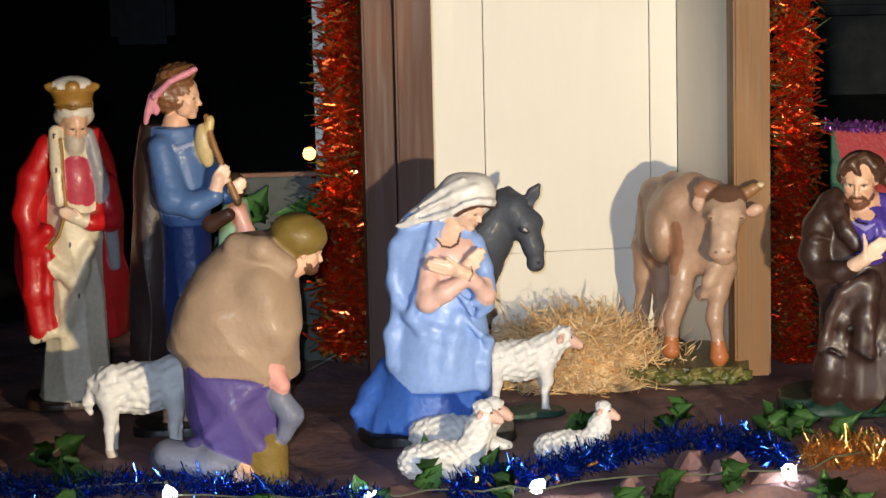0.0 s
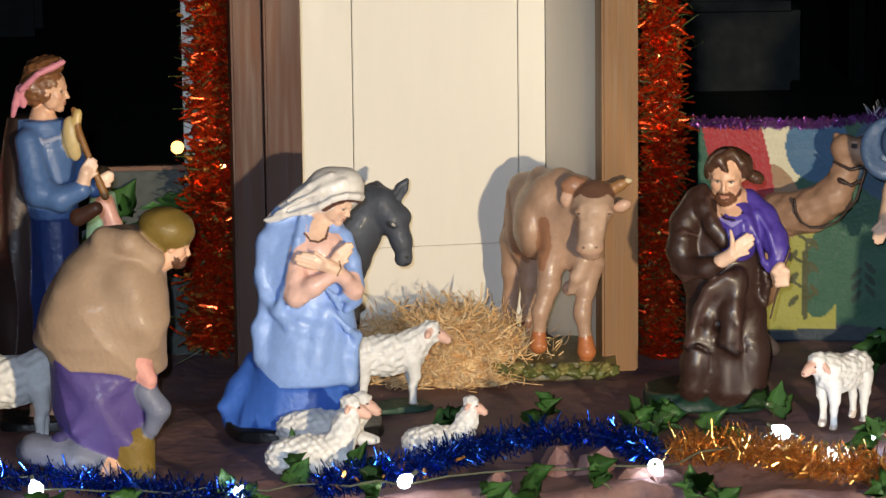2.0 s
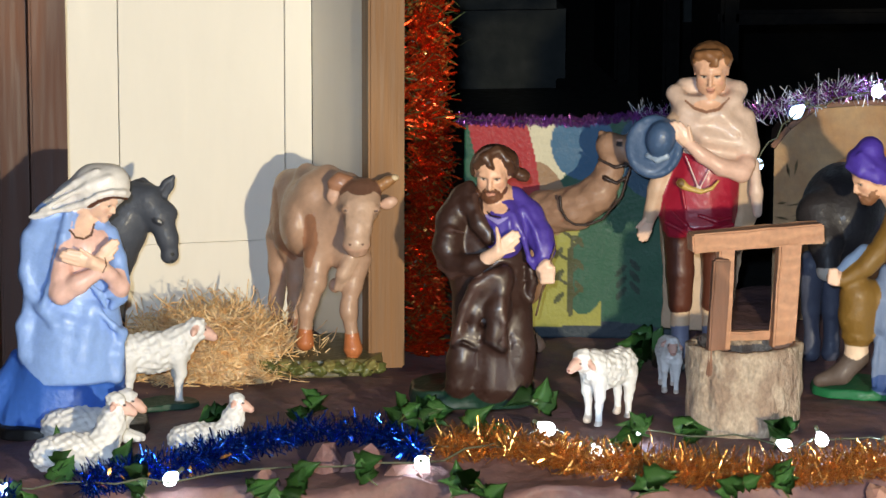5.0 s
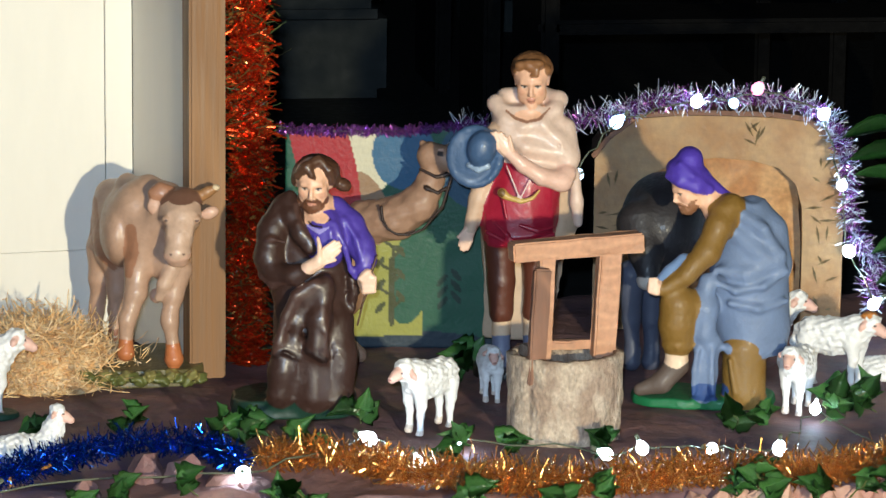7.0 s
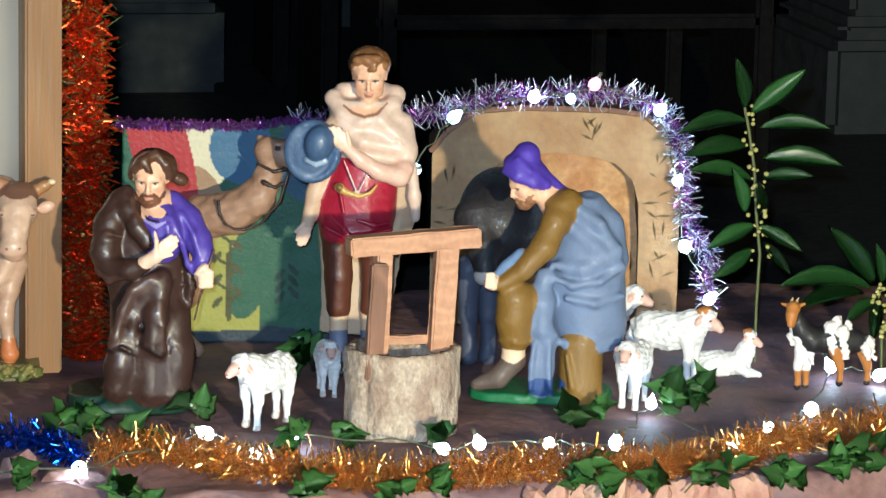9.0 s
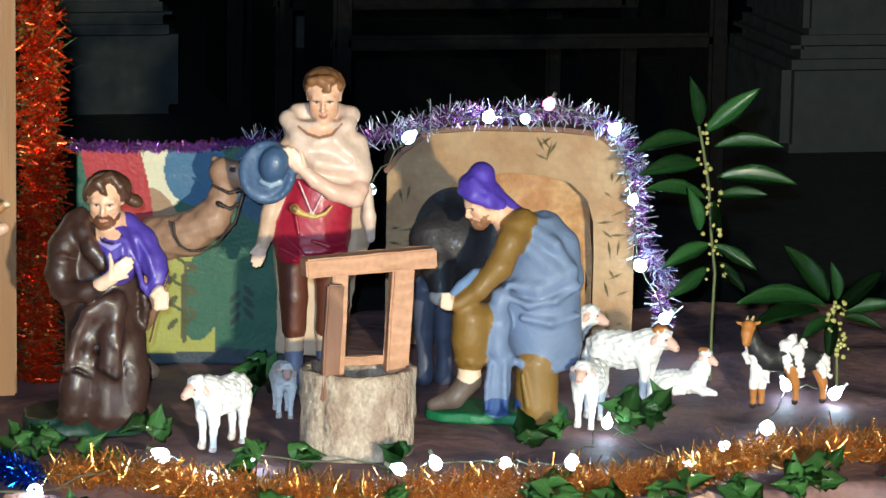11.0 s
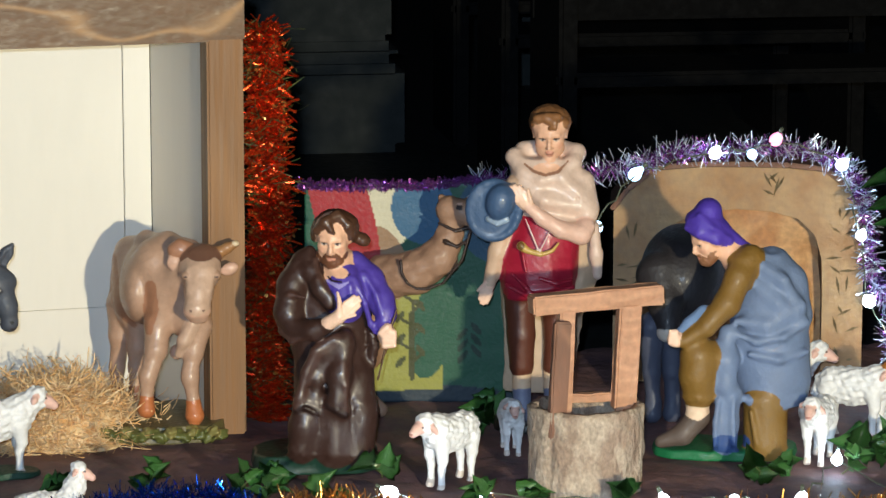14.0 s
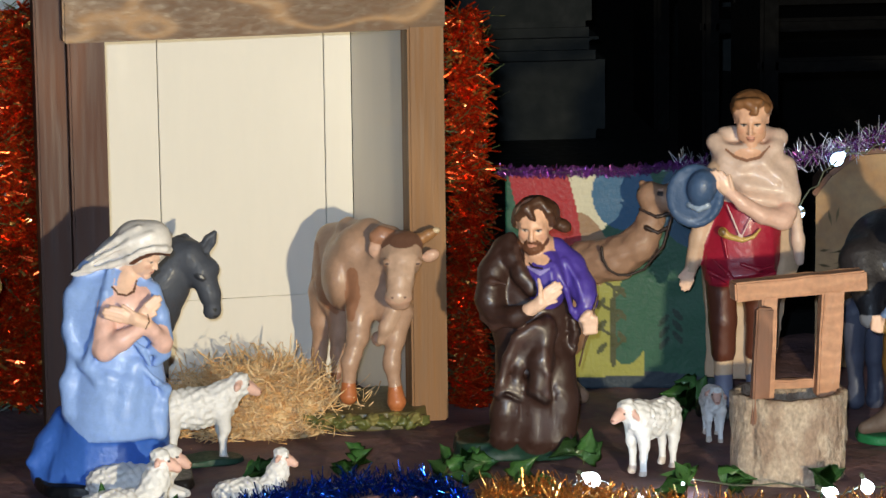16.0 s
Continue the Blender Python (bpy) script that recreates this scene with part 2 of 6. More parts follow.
        lump((-0.10, 0, 0.22), (0.60, 0.72, 0.62), skin)
        lump((0.12, 0, -0.22), (0.48, 0.50, 0.64), skin, 0.14)
        lump((0.40, 0, -0.78), (0.18, 0.16, 0.14), skin if beard is None else beard, 0.18)
        for q in (-1, 1):
            lump((0.34, q * 0.29, -0.20), (0.19, 0.18, 0.18), skin, 0.16)
            lump((0.08, q * 0.36, -0.50), (0.12, 0.24, 0.20), skin, 0.2)
        self.limb([(*spot(0.50, -0.32, 0.15), 0.07 * s), (*spot(0.56, 0, 0.14), 0.08 * s), (*spot(0.50, 0.32, 0.15), 0.07 * s)], skin, k=0.12 * s)
        for q in (-1, 1):
            lump((0.66, q * 0.24, 0.01), (0.15, 0.14, 0.075), skin, 0.08, to="cut")
            lump((0.43, q * 0.24, 0.0), (0.13, 0.12, 0.10), skin, 0.03)
        self.limb([(*spot(0.57, 0, 0.12), 0.055 * s), (*spot(0.66, 0, -0.10), 0.06 * s), (*spot(0.73, 0, -0.25), 0.08 * s)], skin, k=0.07 * s)
        for q in (-1, 1):
            lump((0.63, q * 0.085, -0.285), (0.06, 0.08, 0.05), skin, 0.04)
        lump((0.585, 0, -0.465), (0.15, 0.07, 0.045), lip, 0.05)
        lump((0.570, 0, -0.555), (0.12, 0.07, 0.05), lip, 0.05)
        lump((0.60, 0, -0.508), (0.15, 0.12, 0.014), tuple(0.4 * q for q in lip), to="paint")
        for q in (-1, 1):
            lump((0.46, q * 0.34, -0.22), (0.14, 0.18, 0.13), warm, to="paint")
            lump((0.53, q * 0.24, 0.0), (0.105, 0.12, 0.042), (0.50, 0.42, 0.36), to="paint")
            lump((0.55, q * 0.235, 0.0), (0.045, 0.12, 0.045), lash, to="paint")
            lump((0.54, q * 0.245, 0.046), (0.125, 0.12, 0.026), lash, to="paint")
            self.limb([(*spot(0.57, q * 0.10, 0.165), 0.035 * s), (*spot(0.54, q * 0.25, 0.205), 0.035 * s), (*spot(0.46, q * 0.39, 0.16), 0.026 * s)], brow, to="paint")
            lump((-0.06, q * 0.58, -0.03), (0.06, 0.12, 0.18), skin, 0.05)
            lump((-0.02, q * 0.63, -0.03), (0.04, 0.06, 0.10), skin, 0.04, to="cut")
        if beard is not None:
            lump((0.30, 0, -0.70), (0.38, 0.34, 0.30), beard, 0.12, ripple=0.6, freq=0.7)
            for q in (-1, 1):
                lump((0.16, q * 0.38, -0.52), (0.10, 0.20, 0.22), beard, 0.10, ripple=0.5, freq=0.7)
                self.limb([(*spot(0.66, q * 0.03, -0.375), 0.06 * s), (*spot(0.60, q * 0.16, -0.41), 0.055 * s), (*spot(0.50, q * 0.26, -0.52), 0.035 * s)], beard, k=0.05 * s)
            lump((0.66, 0, -0.50), (0.10, 0.10, 0.030), lip, to="paint")
        if hair is not None:
            lump((-0.18, 0, 0.34), (0.68, 0.70, 0.60), hair, 0.08, ripple=1.0, freq=0.4)
            for q in (-1, 1):
                lump((-0.26, q * 0.48, 0.0), (0.20, 0.36, 0.42), hair, 0.08, ripple=1.0, freq=0.4)
        self.cloth = True
        return spot

    def hand(self, x0, y0, x1, y1, d, skin, width=9.0, d1=None):
        """An open hand from wrist to finger tips."""
        d1, self.cloth = d if d1 is None else d1, False
        v = np.array((x1 - x0, y1 - y0), float)
        n = np.array((-v[1], v[0])) / (np.hypot(*v) + 1e-6)
        m = v * 0.42
        self.ball(x0 + m[0], y0 + m[1], (d + d1) / 2, (np.hypot(*v) * 0.40, 6, width), skin, tilt=math.degrees(math.atan2(v[1], v[0])), k=4)
        for i in range(4):
            o = n * width * (i - 1.5) * 0.52
            tip = v * (0.92, 1.0, 0.98, 0.86)[i]
            self.limb([(x0 + m[0] * 1.3 + o[0], y0 + m[1] * 1.3 + o[1], d1 - 1, 4.4), (x0 + tip[0] + o[0] * 0.9, y0 + tip[1] + o[1] * 0.9, d1, 3.6)], skin, k=1.6)
        o = n * width * 0.9
        self.limb([(x0 + m[0] * 0.4 + o[0] * 0.6, y0 + m[1] * 0.4 + o[1] * 0.6, d - 3, 4), (x0 + m[0] * 1.4 + o[0] * 1.5, y0 + m[1] * 1.4 + o[1] * 1.5, d1 - 4, 2.8)], skin, k=2)
        self.cloth = True

    def build(self, name, place, scale, mat, label, category, step=2.6, group="", soften=0):
        lo = np.min([f[1] for f in self.forms], 0) - 6
        hi = np.max([f[2] for f in self.forms], 0) + 6
        lo[2] = max(lo[2], -4 * step)
        wide = 2 * step
        n = np.ceil((hi - lo) / wide).astype(int) + 2

        def clay(p):
            """The blended form at a list of points."""
            out = np.full(len(p), 30.0)
            for fn, a, b, colour, k in self.forms:
                w = np.all((p > a - k - wide - 2) & (p < b + k + wide + 2), 1).nonzero()[0]
                if len(w):
                    e, g = fn(p[w]), out[w]
                    h = np.clip(0.5 + 0.5 * (g - e) / k, 0, 1)
                    out[w] = g * (1 - h) + e * h - k * h * (1 - h)
            for fn, a, b, colour, k in self.cuts:
                w = np.all((p > a - k - step) & (p < b + k + step), 1).nonzero()[0]
                if len(w):
                    e, g = -fn(p[w]), out[w]
                    out[w] = np.maximum(g, e) + k * np.clip(1 - np.abs(g - e) / k, 0, 1) ** 2 / 4
            return np.maximum(out + 0.35 * lumps(p, 0.08) + 0.10 * lumps(p, 0.3), -p[:, 2])
        # first a wide grid, then every point of a fine one near the surface
        F = np.full(n, 30.0)
        ax = [lo[i] + wide * np.arange(n[i]) for i in range(3)]
        for fn, a, b, colour, k in self.forms:
            w = tuple(slice(max(0, int((a[i] - k - wide - 2 - lo[i]) / wide)), min(n[i], int((b[i] + k + wide + 2 - lo[i]) / wide) + 2)) for i in range(3))
            p = np.stack(np.meshgrid(ax[0][w[0]], ax[1][w[1]], ax[2][w[2]], indexing="ij"), -1)
            F[w] = np.minimum(F[w], fn(p))
        deepest = max(f[4] for f in self.forms) * 0.5
        near = (F < wide * 2.2) & (F > -wide * 2.2 - deepest)
        near = (near | (F < 0) & (F > -wide * 3))
        band = np.repeat(np.repeat(np.repeat(near, 2, 0), 2, 1), 2, 2)
        F = np.repeat(np.repeat(np.repeat(np.where(F < 0, -9.0, 9.0), 2, 0), 2, 1), 2, 2)
        n = np.array(F.shape)
        at = np.argwhere(band)
        F[tuple(at.T)] = clay(lo + at * step)
        F[0], F[-1], F[:, 0], F[:, -1], F[:, :, 0], F[:, :, -1] = 9, 9, 9, 9, 9, 9
        # a skin of quads through the cells that the surface crosses
        s = F < 0
        corners = [(i, j, k) for i in (0, 1) for j in (0, 1) for k in (0, 1)]
        cnt = sum(s[i:n[0] - 1 + i, j:n[1] - 1 + j, k:n[2] - 1 + k].astype(np.int8) for i, j, k in corners)
        act = np.argwhere((cnt > 0) & (cnt < 8))
        ids = np.full(cnt.shape, -1, np.int32)
        ids[tuple(act.T)] = np.arange(len(act))
        pos, tot = np.zeros((len(act), 3)), np.zeros(len(act))
        for a in corners:
            for axis in range(3):
                if a[axis]:
                    continue
                b = list(a)
                b[axis] = 1
                fa, fb = F[tuple((act + a).T)], F[tuple((act + b).T)]
                x = (fa < 0) != (fb < 0)
                t = np.where(x, fa / np.where(x, fa - fb, 1), 0)
                q = np.repeat(np.array(a, float)[None], len(act), 0)
                q[:, axis] = t
                pos += q * x[:, None]
                tot += x
        vert = lo + (act + pos / tot[:, None]) * step
        quads = []
        for axis in range(3):
            u, v = [(1, 2), (2, 0), (0, 1)][axis]
            sl = [slice(None)] * 3
            sl[axis] = slice(0, -1)
            sh = [slice(None)] * 3
            sh[axis] = slice(1, None)
            s0, s1 = s[tuple(sl)], s[tuple(sh)]
            e = np.argwhere(s0 != s1)
            e = e[(e[:, u] > 0) & (e[:, v] > 0) & (e[:, u] < n[u] - 1) & (e[:, v] < n[v] - 1)]
            du, dv = np.eye(3, dtype=int)[u], np.eye(3, dtype=int)[v]
            c = np.stack([ids[tuple((e - du - dv).T)], ids[tuple((e - dv).T)], ids[tuple(e.T)], ids[tuple((e - du).T)]], 1)
            inside = s0[tuple(e.T)]
            c[~inside] = c[~inside][:, ::-1]
            quads.append(c)
        quads = np.concatenate(quads)
        best, col = np.full(len(vert), 1e9), np.zeros((len(vert), 4))
        col[:, 3] = 1
        soft = np.zeros(len(vert))
        for (fn, a, b, colour, k), ease in zip(self.forms, self.softness):
            near = np.all((vert > a - 12) & (vert < b + 12), 1).nonzero()[0]
            if len(near):
                e = fn(vert[near])
                w = e < best[near]
                best[near[w]] = e[w]
                col[near[w], :3] = colour
                soft[near[w]] = ease
        for fn, a, b, colour, k in self.paints:
            near = np.all((vert > a - 2) & (vert < b + 2), 1).nonzero()[0]
            if len(near):
                col[near[fn(vert[near]) < 0], :3] = colour
        # cloth is worked smooth with a wet thumb
        e0, e1 = quads.ravel(), np.roll(quads, -1, 1).ravel()
        e0, e1 = np.concatenate((e0, e1)), np.concatenate((e1, e0))
        count = np.bincount(e0, minlength=len(vert)) + 1e-9
        for _ in range(soften):
            mean = np.stack([np.bincount(e0, vert[e1, i], len(vert)) for i in range(3)], 1) / count[:, None]
            soft = 0.5 * soft + 0.5 * np.minimum(soft, np.bincount(e0, soft[e1], len(vert)) / count)
            vert = vert + 0.55 * soft[:, None] * (mean - vert)
        me = bpy.data.meshes.new(name)
        me.vertices.add(len(vert))
        me.vertices.foreach_set("co", (vert * scale).astype(np.float32).ravel())
        me.loops.add(len(quads) * 4)
        me.loops.foreach_set("vertex_index", quads.astype(np.int32).ravel())
        me.polygons.add(len(quads))
        me.polygons.foreach_set("loop_start", np.arange(0, len(quads) * 4, 4, dtype=np.int32))
        me.polygons.foreach_set("use_smooth", np.ones(len(quads), bool))
        me.update(calc_edges=True)
        at = me.color_attributes.new("paint", "FLOAT_COLOR", "POINT")
        at.data.foreach_set("color", col.astype(np.float32).ravel())
        ob = link(name, me, mat)
        ob.matrix_world = place
        return tagged(ob, label, category, group)


SKIN, PALE = lin(228, 178, 146), lin(236, 196, 170)
HAIR, DARKHAIR, GREYHAIR = lin(128, 84, 52), lin(58, 38, 28), lin(196, 184, 172)
BEARD = lin(124, 78, 52)
WHITE, WOOL = lin(236, 230, 224), lin(232, 230, 228)
GREENBASE, DARKBASE = lin(24, 62, 44), lin(24, 22, 22)

# ---- the hall ----
def plain(name, size, at, mat, kind="structure", label="", category=""):
    bm = block(size, at, 0)
    return tagged(part(name, bm, mat), label, category, "", kind)


plain("floor", (30, 26, 0.1), (0, 7, -0.1), FLOORM, label="stone church floor coloured nearly black for the unlit hall", category="floor")
plain("wall_north", (30, 0.3, 6), (0, 20.15, 0), STONE, label="grey plastered church wall with darkness put into its colour", category="wall")
plain("wall_south", (30, 0.3, 6), (0, -6.15, 0), STONE, label="grey plastered church wall with darkness put into its colour", category="wall")
plain("wall_east", (0.3, 26, 6), (15.15, 7, 0), STONE, label="grey plastered church wall with darkness put into its colour", category="wall")
plain("wall_west", (0.3, 26, 6), (-15.15, 7, 0), STONE, label="grey plastered church wall with darkness put into its colour", category="wall")


plain("ceiling", (30.6, 26.6, 0.2), (0, 7, 6.0), STONE, label="plastered church ceiling coloured nearly black for the unlit hall", category="ceiling")


def ground_sheet():
    """The crib's platform covering: one crumpled sheet with a ragged front that hangs down to the floor."""
    bm = bmesh.new()
    nx, ny = 230, 70
    rows = []
    for j in range(ny):
        row = []
        for i in range(nx):
            x = -1.5 + 4.6 * i / (nx - 1)
            v = j / (ny - 1)
            edge = 5.44 + 0.03 * math.sin(x * 5.1) + 0.02 * math.sin(x * 13 + 1)
            if v < 0.2:
                z, y = TOP * (v / 0.2) - 0.002, edge - 0.05 * (1 - v / 0.2)
            else:
                z, y = TOP, edge + (6.95 - edge) * (v - 0.2) / 0.8
            p = Vector((x, y, z))
            n = noise.fractal(Vector((p.x * 6, p.y * 4, p.z * 5)), 0.9, 2.1, 5)
            p.z += 0.015 * n * min(1, max(0, z / TOP)) - 0.004
            p.y += 0.03 * n * (1 if v < 0.2 else 0.2)
            row.append(bm.verts.new(p))
        rows.append(row)
    for a, b in zip(rows, rows[1:]):
        for i in range(nx - 1):
            bm.faces.new((a[i], a[i + 1], b[i + 1], b[i]))
    return tagged(part("ground", bm, CLOTH, smooth=True), "crumpled brown-purple rock paper covering the crib platform", "ground cover", "", "structure")


ground_sheet()


# ---- stable ----
def make_stable():
    st = empty("stable", pose(0.605, 6.287, TOP, 0, 0, 8.0), "open wooden crib stable with stained posts and cream boards", "stable")
    # x runs along the front, 0 at the right post's outer edge
    w, h = 0.728, 0.735
    part("post", rough_up(block((0.068, 0.06, h + 0.01), (-0.036, 0.03, 0.003), 0.004), 0.0015, 9), POST, st)
    part("post", rough_up(block((0.066, 0.05, h + 0.01), (-w + 0.072, 0.028, 0.003), 0.004), 0.0015, 9), POSTDARK, st)
    part("corner_post", rough_up(block((0.056, 0.05, h + 0.08), (-w + 0.010, 0.05, 0.003), 0.004), 0.0015, 9), POSTDARK, st, "dark reddish stained corner post")
    part("header_beam", rough_up(block((w - 0.03, 0.05, 0.105), (-w / 2 + 0.016, 0.022, h), 0.004), 0.0012, 7), BEAM, st, "stained pine header beam with swirling grain")
    # back wall of upright cream boards with a plinth board
    xs = [-0.80, -0.66, -0.474, -0.152, -0.098]
    for a, b in zip(xs, xs[1:]):
        part("board", block((b - a - 0.0019, 0.012, 0.5665), ((a + b) / 2, 0.37, 0.185), 0.0015), CREAM, st)
    part("plinth_board", block((0.702, 0.014, 0.184), (-0.449, 0.371, 0.0), 0.0015), CREAM, st)
    part("top_board", block((0.702, 0.012, 0.10), (-0.449, 0.372, 0.753), 0.0015), CREAM, st)
    # side walls
    part("side_wall", block((0.010, 0.318, 0.84), (0, 0, 0), 0.0015, pose(-0.074, 0.205, 0, 0, 0, 7)), CREAM, st)
    part("side_wall", block((0.012, 0.325, 0.84), (-w + 0.02, 0.23, 0), 0.0015), CREAM, st)
    part("roof_board", block((0.76, 0.42, 0.012), (-w / 2, 0.2, 0.853), 0.0015), POSTDARK, st)
    return st


make_stable()

# ---- the figures ----
def mary():
    f = Figure((770, 775), 1.3)
    blue, light, white, rose = lin(58, 104, 192), lin(142, 174, 232), WHITE, lin(232, 188, 174)
    cord = lin(96, 62, 44)
    f.base(640, 915, 790, 92, 22, DARKBASE)
    # lower robe in a darker blue, spread on the ground behind her
    f.robe([(640, 682, 868, 70, 6), (690, 668, 870, 80, 6), (735, 650, 872, 86, 4), (768, 640, 876, 90, 4)], blue, 10, 9, 2.4, 1.0, 0.02)
    f.limb([(684, 650, 10, 16), (662, 700, 10, 24), (650, 745, 6, 24)], blue, 20)
    f.limb([(652, 712, 0, 12), (628, 730, -6, 10)], blue, 14)
    # body and mantle
    f.robe([(392, 752, 826, 26, 6), (410, 718, 842, 40, 6), (450, 698, 856, 52, 4), (520, 698, 862, 56, 2), (560, 702, 860, 62, 0), (600, 692, 866, 70, -4), (640, 690, 862, 74, -6), (676, 694, 866, 74, -6)], light, 12, 7, 0.8, 0.4, 0.02)
    f.limb([(735, 398, 8, 24), (712, 440, 0, 22), (704, 500, -6, 18), (712, 545, -16, 14)], light, 16)
    f.limb([(768, 392, -22, 6), (762, 430, -40, 7), (752, 480, -52, 8), (738, 525, -58, 8), (726, 556, -52, 9)], light, 9)
    f.limb([(700, 430, -10, 10), (694, 490, -18, 8), (702, 530, -28, 8), (722, 558, -44, 8), (764, 580, -60, 7), (806, 590, -66, 5)], light, 9)
    f.limb([(704, 545, -18, 10), (694, 590, -26, 13), (696, 640, -34, 14)], light, 16)
    f.limb([(726, 566, -48, 5), (744, 588, -60, 5), (790, 602, -68, 4)], light, 8)
    f.limb([(812, 560, -54, 6), (802, 600, -64, 7), (796, 640, -66, 8), (794, 664, -66, 8)], light, 20)
    f.limb([(818, 556, -56, 5), (850, 590, -58, 6), (866, 604, -44, 6)], light, 8)
    f.limb([(866, 600, -36, 7), (858, 640, -44, 8), (858, 680, -46, 9)], light, 16)
    f.limb([(812, 520, -58, 5), (824, 532, -62, 6), (836, 556, -60, 5)], light, 6)
    f.robe([(664, 694, 866, 74, -6), (676, 698, 866, 70, -6)], light, 4, 7, 0.8, 0.4, 0.02)
    # gown, sleeves and crossed arms
    f.ball(800, 470, -24, (38, 34, 56), rose, k=8)
    f.limb([(770, 414, -20, 12), (790, 446, -36, 12), (826, 436, -30, 12)], rose, 10)
    f.limb([(764, 452, -40, 15), (758, 500, -56, 17), (757, 533, -66, 18)], rose, 8)
    f.limb([(757, 533, -66, 18), (788, 514, -76, 17), (818, 496, -80, 13)], rose, 8)
    f.limb([(750, 505, -66, 4), (770, 520, -80, 4), (774, 540, -82, 4)], rose, 5)
    f.limb([(842, 428, -14, 16), (856, 470, -32, 15), (864, 512, -48, 15)], light, 8)
    f.limb([(858, 500, -48, 14), (860, 520, -56, 16), (842, 498, -74, 13), (834, 488, -80, 11)], rose, 7)
    f.limb([(844, 532, -56, 10), (862, 538, -48, 12), (848, 556, -48, 8)], light, 7)
    f.limb([(832, 484, -84, 10), (812, 476, -88, 11)], PALE, 4)
    f.hand(826, 480, 758, 462, -88, PALE, 13)
    f.hand(812, 482, 856, 440, -76, PALE, 11)
    # neck, head and veil
    f.limb([(810, 388, -6, 17), (792, 422, -20, 19)], PALE, 7)
    f.ball(793, 424, -34, (15, 30, 9), PALE, to="paint")
    f.stroke([(768, 404, -28, 1.9), (772, 420, -34, 2.2), (783, 432, -38, 2.2), (797, 434, -40, 2.2), (810, 428, -38, 2.2), (815, 412, -34, 1.8)], cord, 12)
    f.stroke([(834, 470, -86, 1.3), (837, 480, -88, 1.3), (830, 494, -88, 1.3)], cord, 16)
    f.face(830, 366, -18, 41, PALE, None, 56, nod=22, brow=lin(128, 84, 58))
    hair = lin(92, 56, 40)
    f.limb([(808, 376, -46, 6), (822, 366, -50, 6), (846, 358, -48, 5), (866, 360, -34, 4), (872, 366, -24, 3)], hair, 3)
    f.ball(826, 345, 0, (50, 46, 41), white, -6, 6)
    f.ball(846, 338, -6, (29, 34, 33), white, 10, 8)
    f.limb([(800, 371, -50, 5), (822, 358, -55, 5), (846, 352, -53, 5), (866, 354, -41, 6), (874, 356, -24, 6)], white, 5)
    f.limb([(812, 345, 6, 38), (776, 366, 12, 28), (742, 384, 10, 18), (708, 396, 4, 5)], white, 12)
    f.limb([(800, 372, -44, 7), (770, 382, -34, 6), (736, 390, -22, 5), (702, 398, -8, 4)], white, 6)
    f.limb([(842, 326, -38, 4), (800, 344, -38, 5), (760, 364, -26, 5), (722, 386, -14, 4)], white, 6)
    f.limb([(820, 314, -28, 4), (780, 338, -22, 5), (742, 364, -10, 4)], white, 6)
    f.build("mary_statue", facing(-0.021, 5.881), 0.000984, GLAZE, "plaster kneeling woman statue in light blue robe and white veil", "statue", group="nativity figures", soften=16, step=1.7)


def donkey():
    f = Figure((860, 690), 1.3)
    g, dk = lin(74, 78, 88), lin(50, 52, 60)
    f.ball(790, 470, 60, (105, 70, 78), g, k=12)
    f.limb([(830, 490, 10, 56), (862, 430, -8, 46), (884, 392, -16, 36)], g, 14)
    f.limb([(884, 378, -20, 26), (908, 384, -26, 28), (930, 410, -34, 25), (944, 450, -42, 18), (949, 472, -44, 15)], g, 9)
    f.ball(948, 482, -44, (16, 14, 13), g, k=6)
    f.ball(914, 412, -24, (26, 22, 26), g, 30, 10)
    f.limb([(932, 376, -22, 12), (944, 356, -24, 11), (953, 342, -26, 5)], g, 6)
    f.limb([(938, 374, -34, 6), (948, 354, -36, 5)], dk, 3, to="cut")
    f.ball(944, 400, -34, (20, 14, 12), g, 40, 8)
    f.limb([(920, 366, -4, 9), (900, 352, 6, 8), (882, 356, 8, 5)], g, 5)
    f.limb([(866, 366, -6, 10), (892, 358, -14, 10), (918, 368, -22, 9)], dk, 6, ripple=1.0, freq=0.4)
    f.ball(928, 420, -56, (10, 8, 5), dk, 28, 3)
    f.ball(930, 420, -60, (5, 6, 2.4), lin(176, 170, 160), 28, to="paint")
    f.ball(953, 478, -57, (4, 6, 3), (0.02, 0.02, 0.02), to="paint")
    f.limb([(936, 490, -56, 1.6), (950, 492, -58, 1.6), (960, 488, -50, 1.6)], (0.02, 0.02, 0.02), 1, to="paint")
    for x, d in ((765, 40), (790, 100), (836, 20), (850, 70)):
        f.limb([(x, 520, d, 24), (x + 2, 600, d, 17), (x, 685 - d * 0.2, d, 16)], g, 8)
    f.base(720, 900, 690, 90, 14, DARKBASE, 50)
    f.build("donkey_statue", facing(0.073, 6.30), 0.00105, MATT, "dark grey plaster donkey statue in the stable", "statue", group="nativity figures", step=2.1, soften=4)


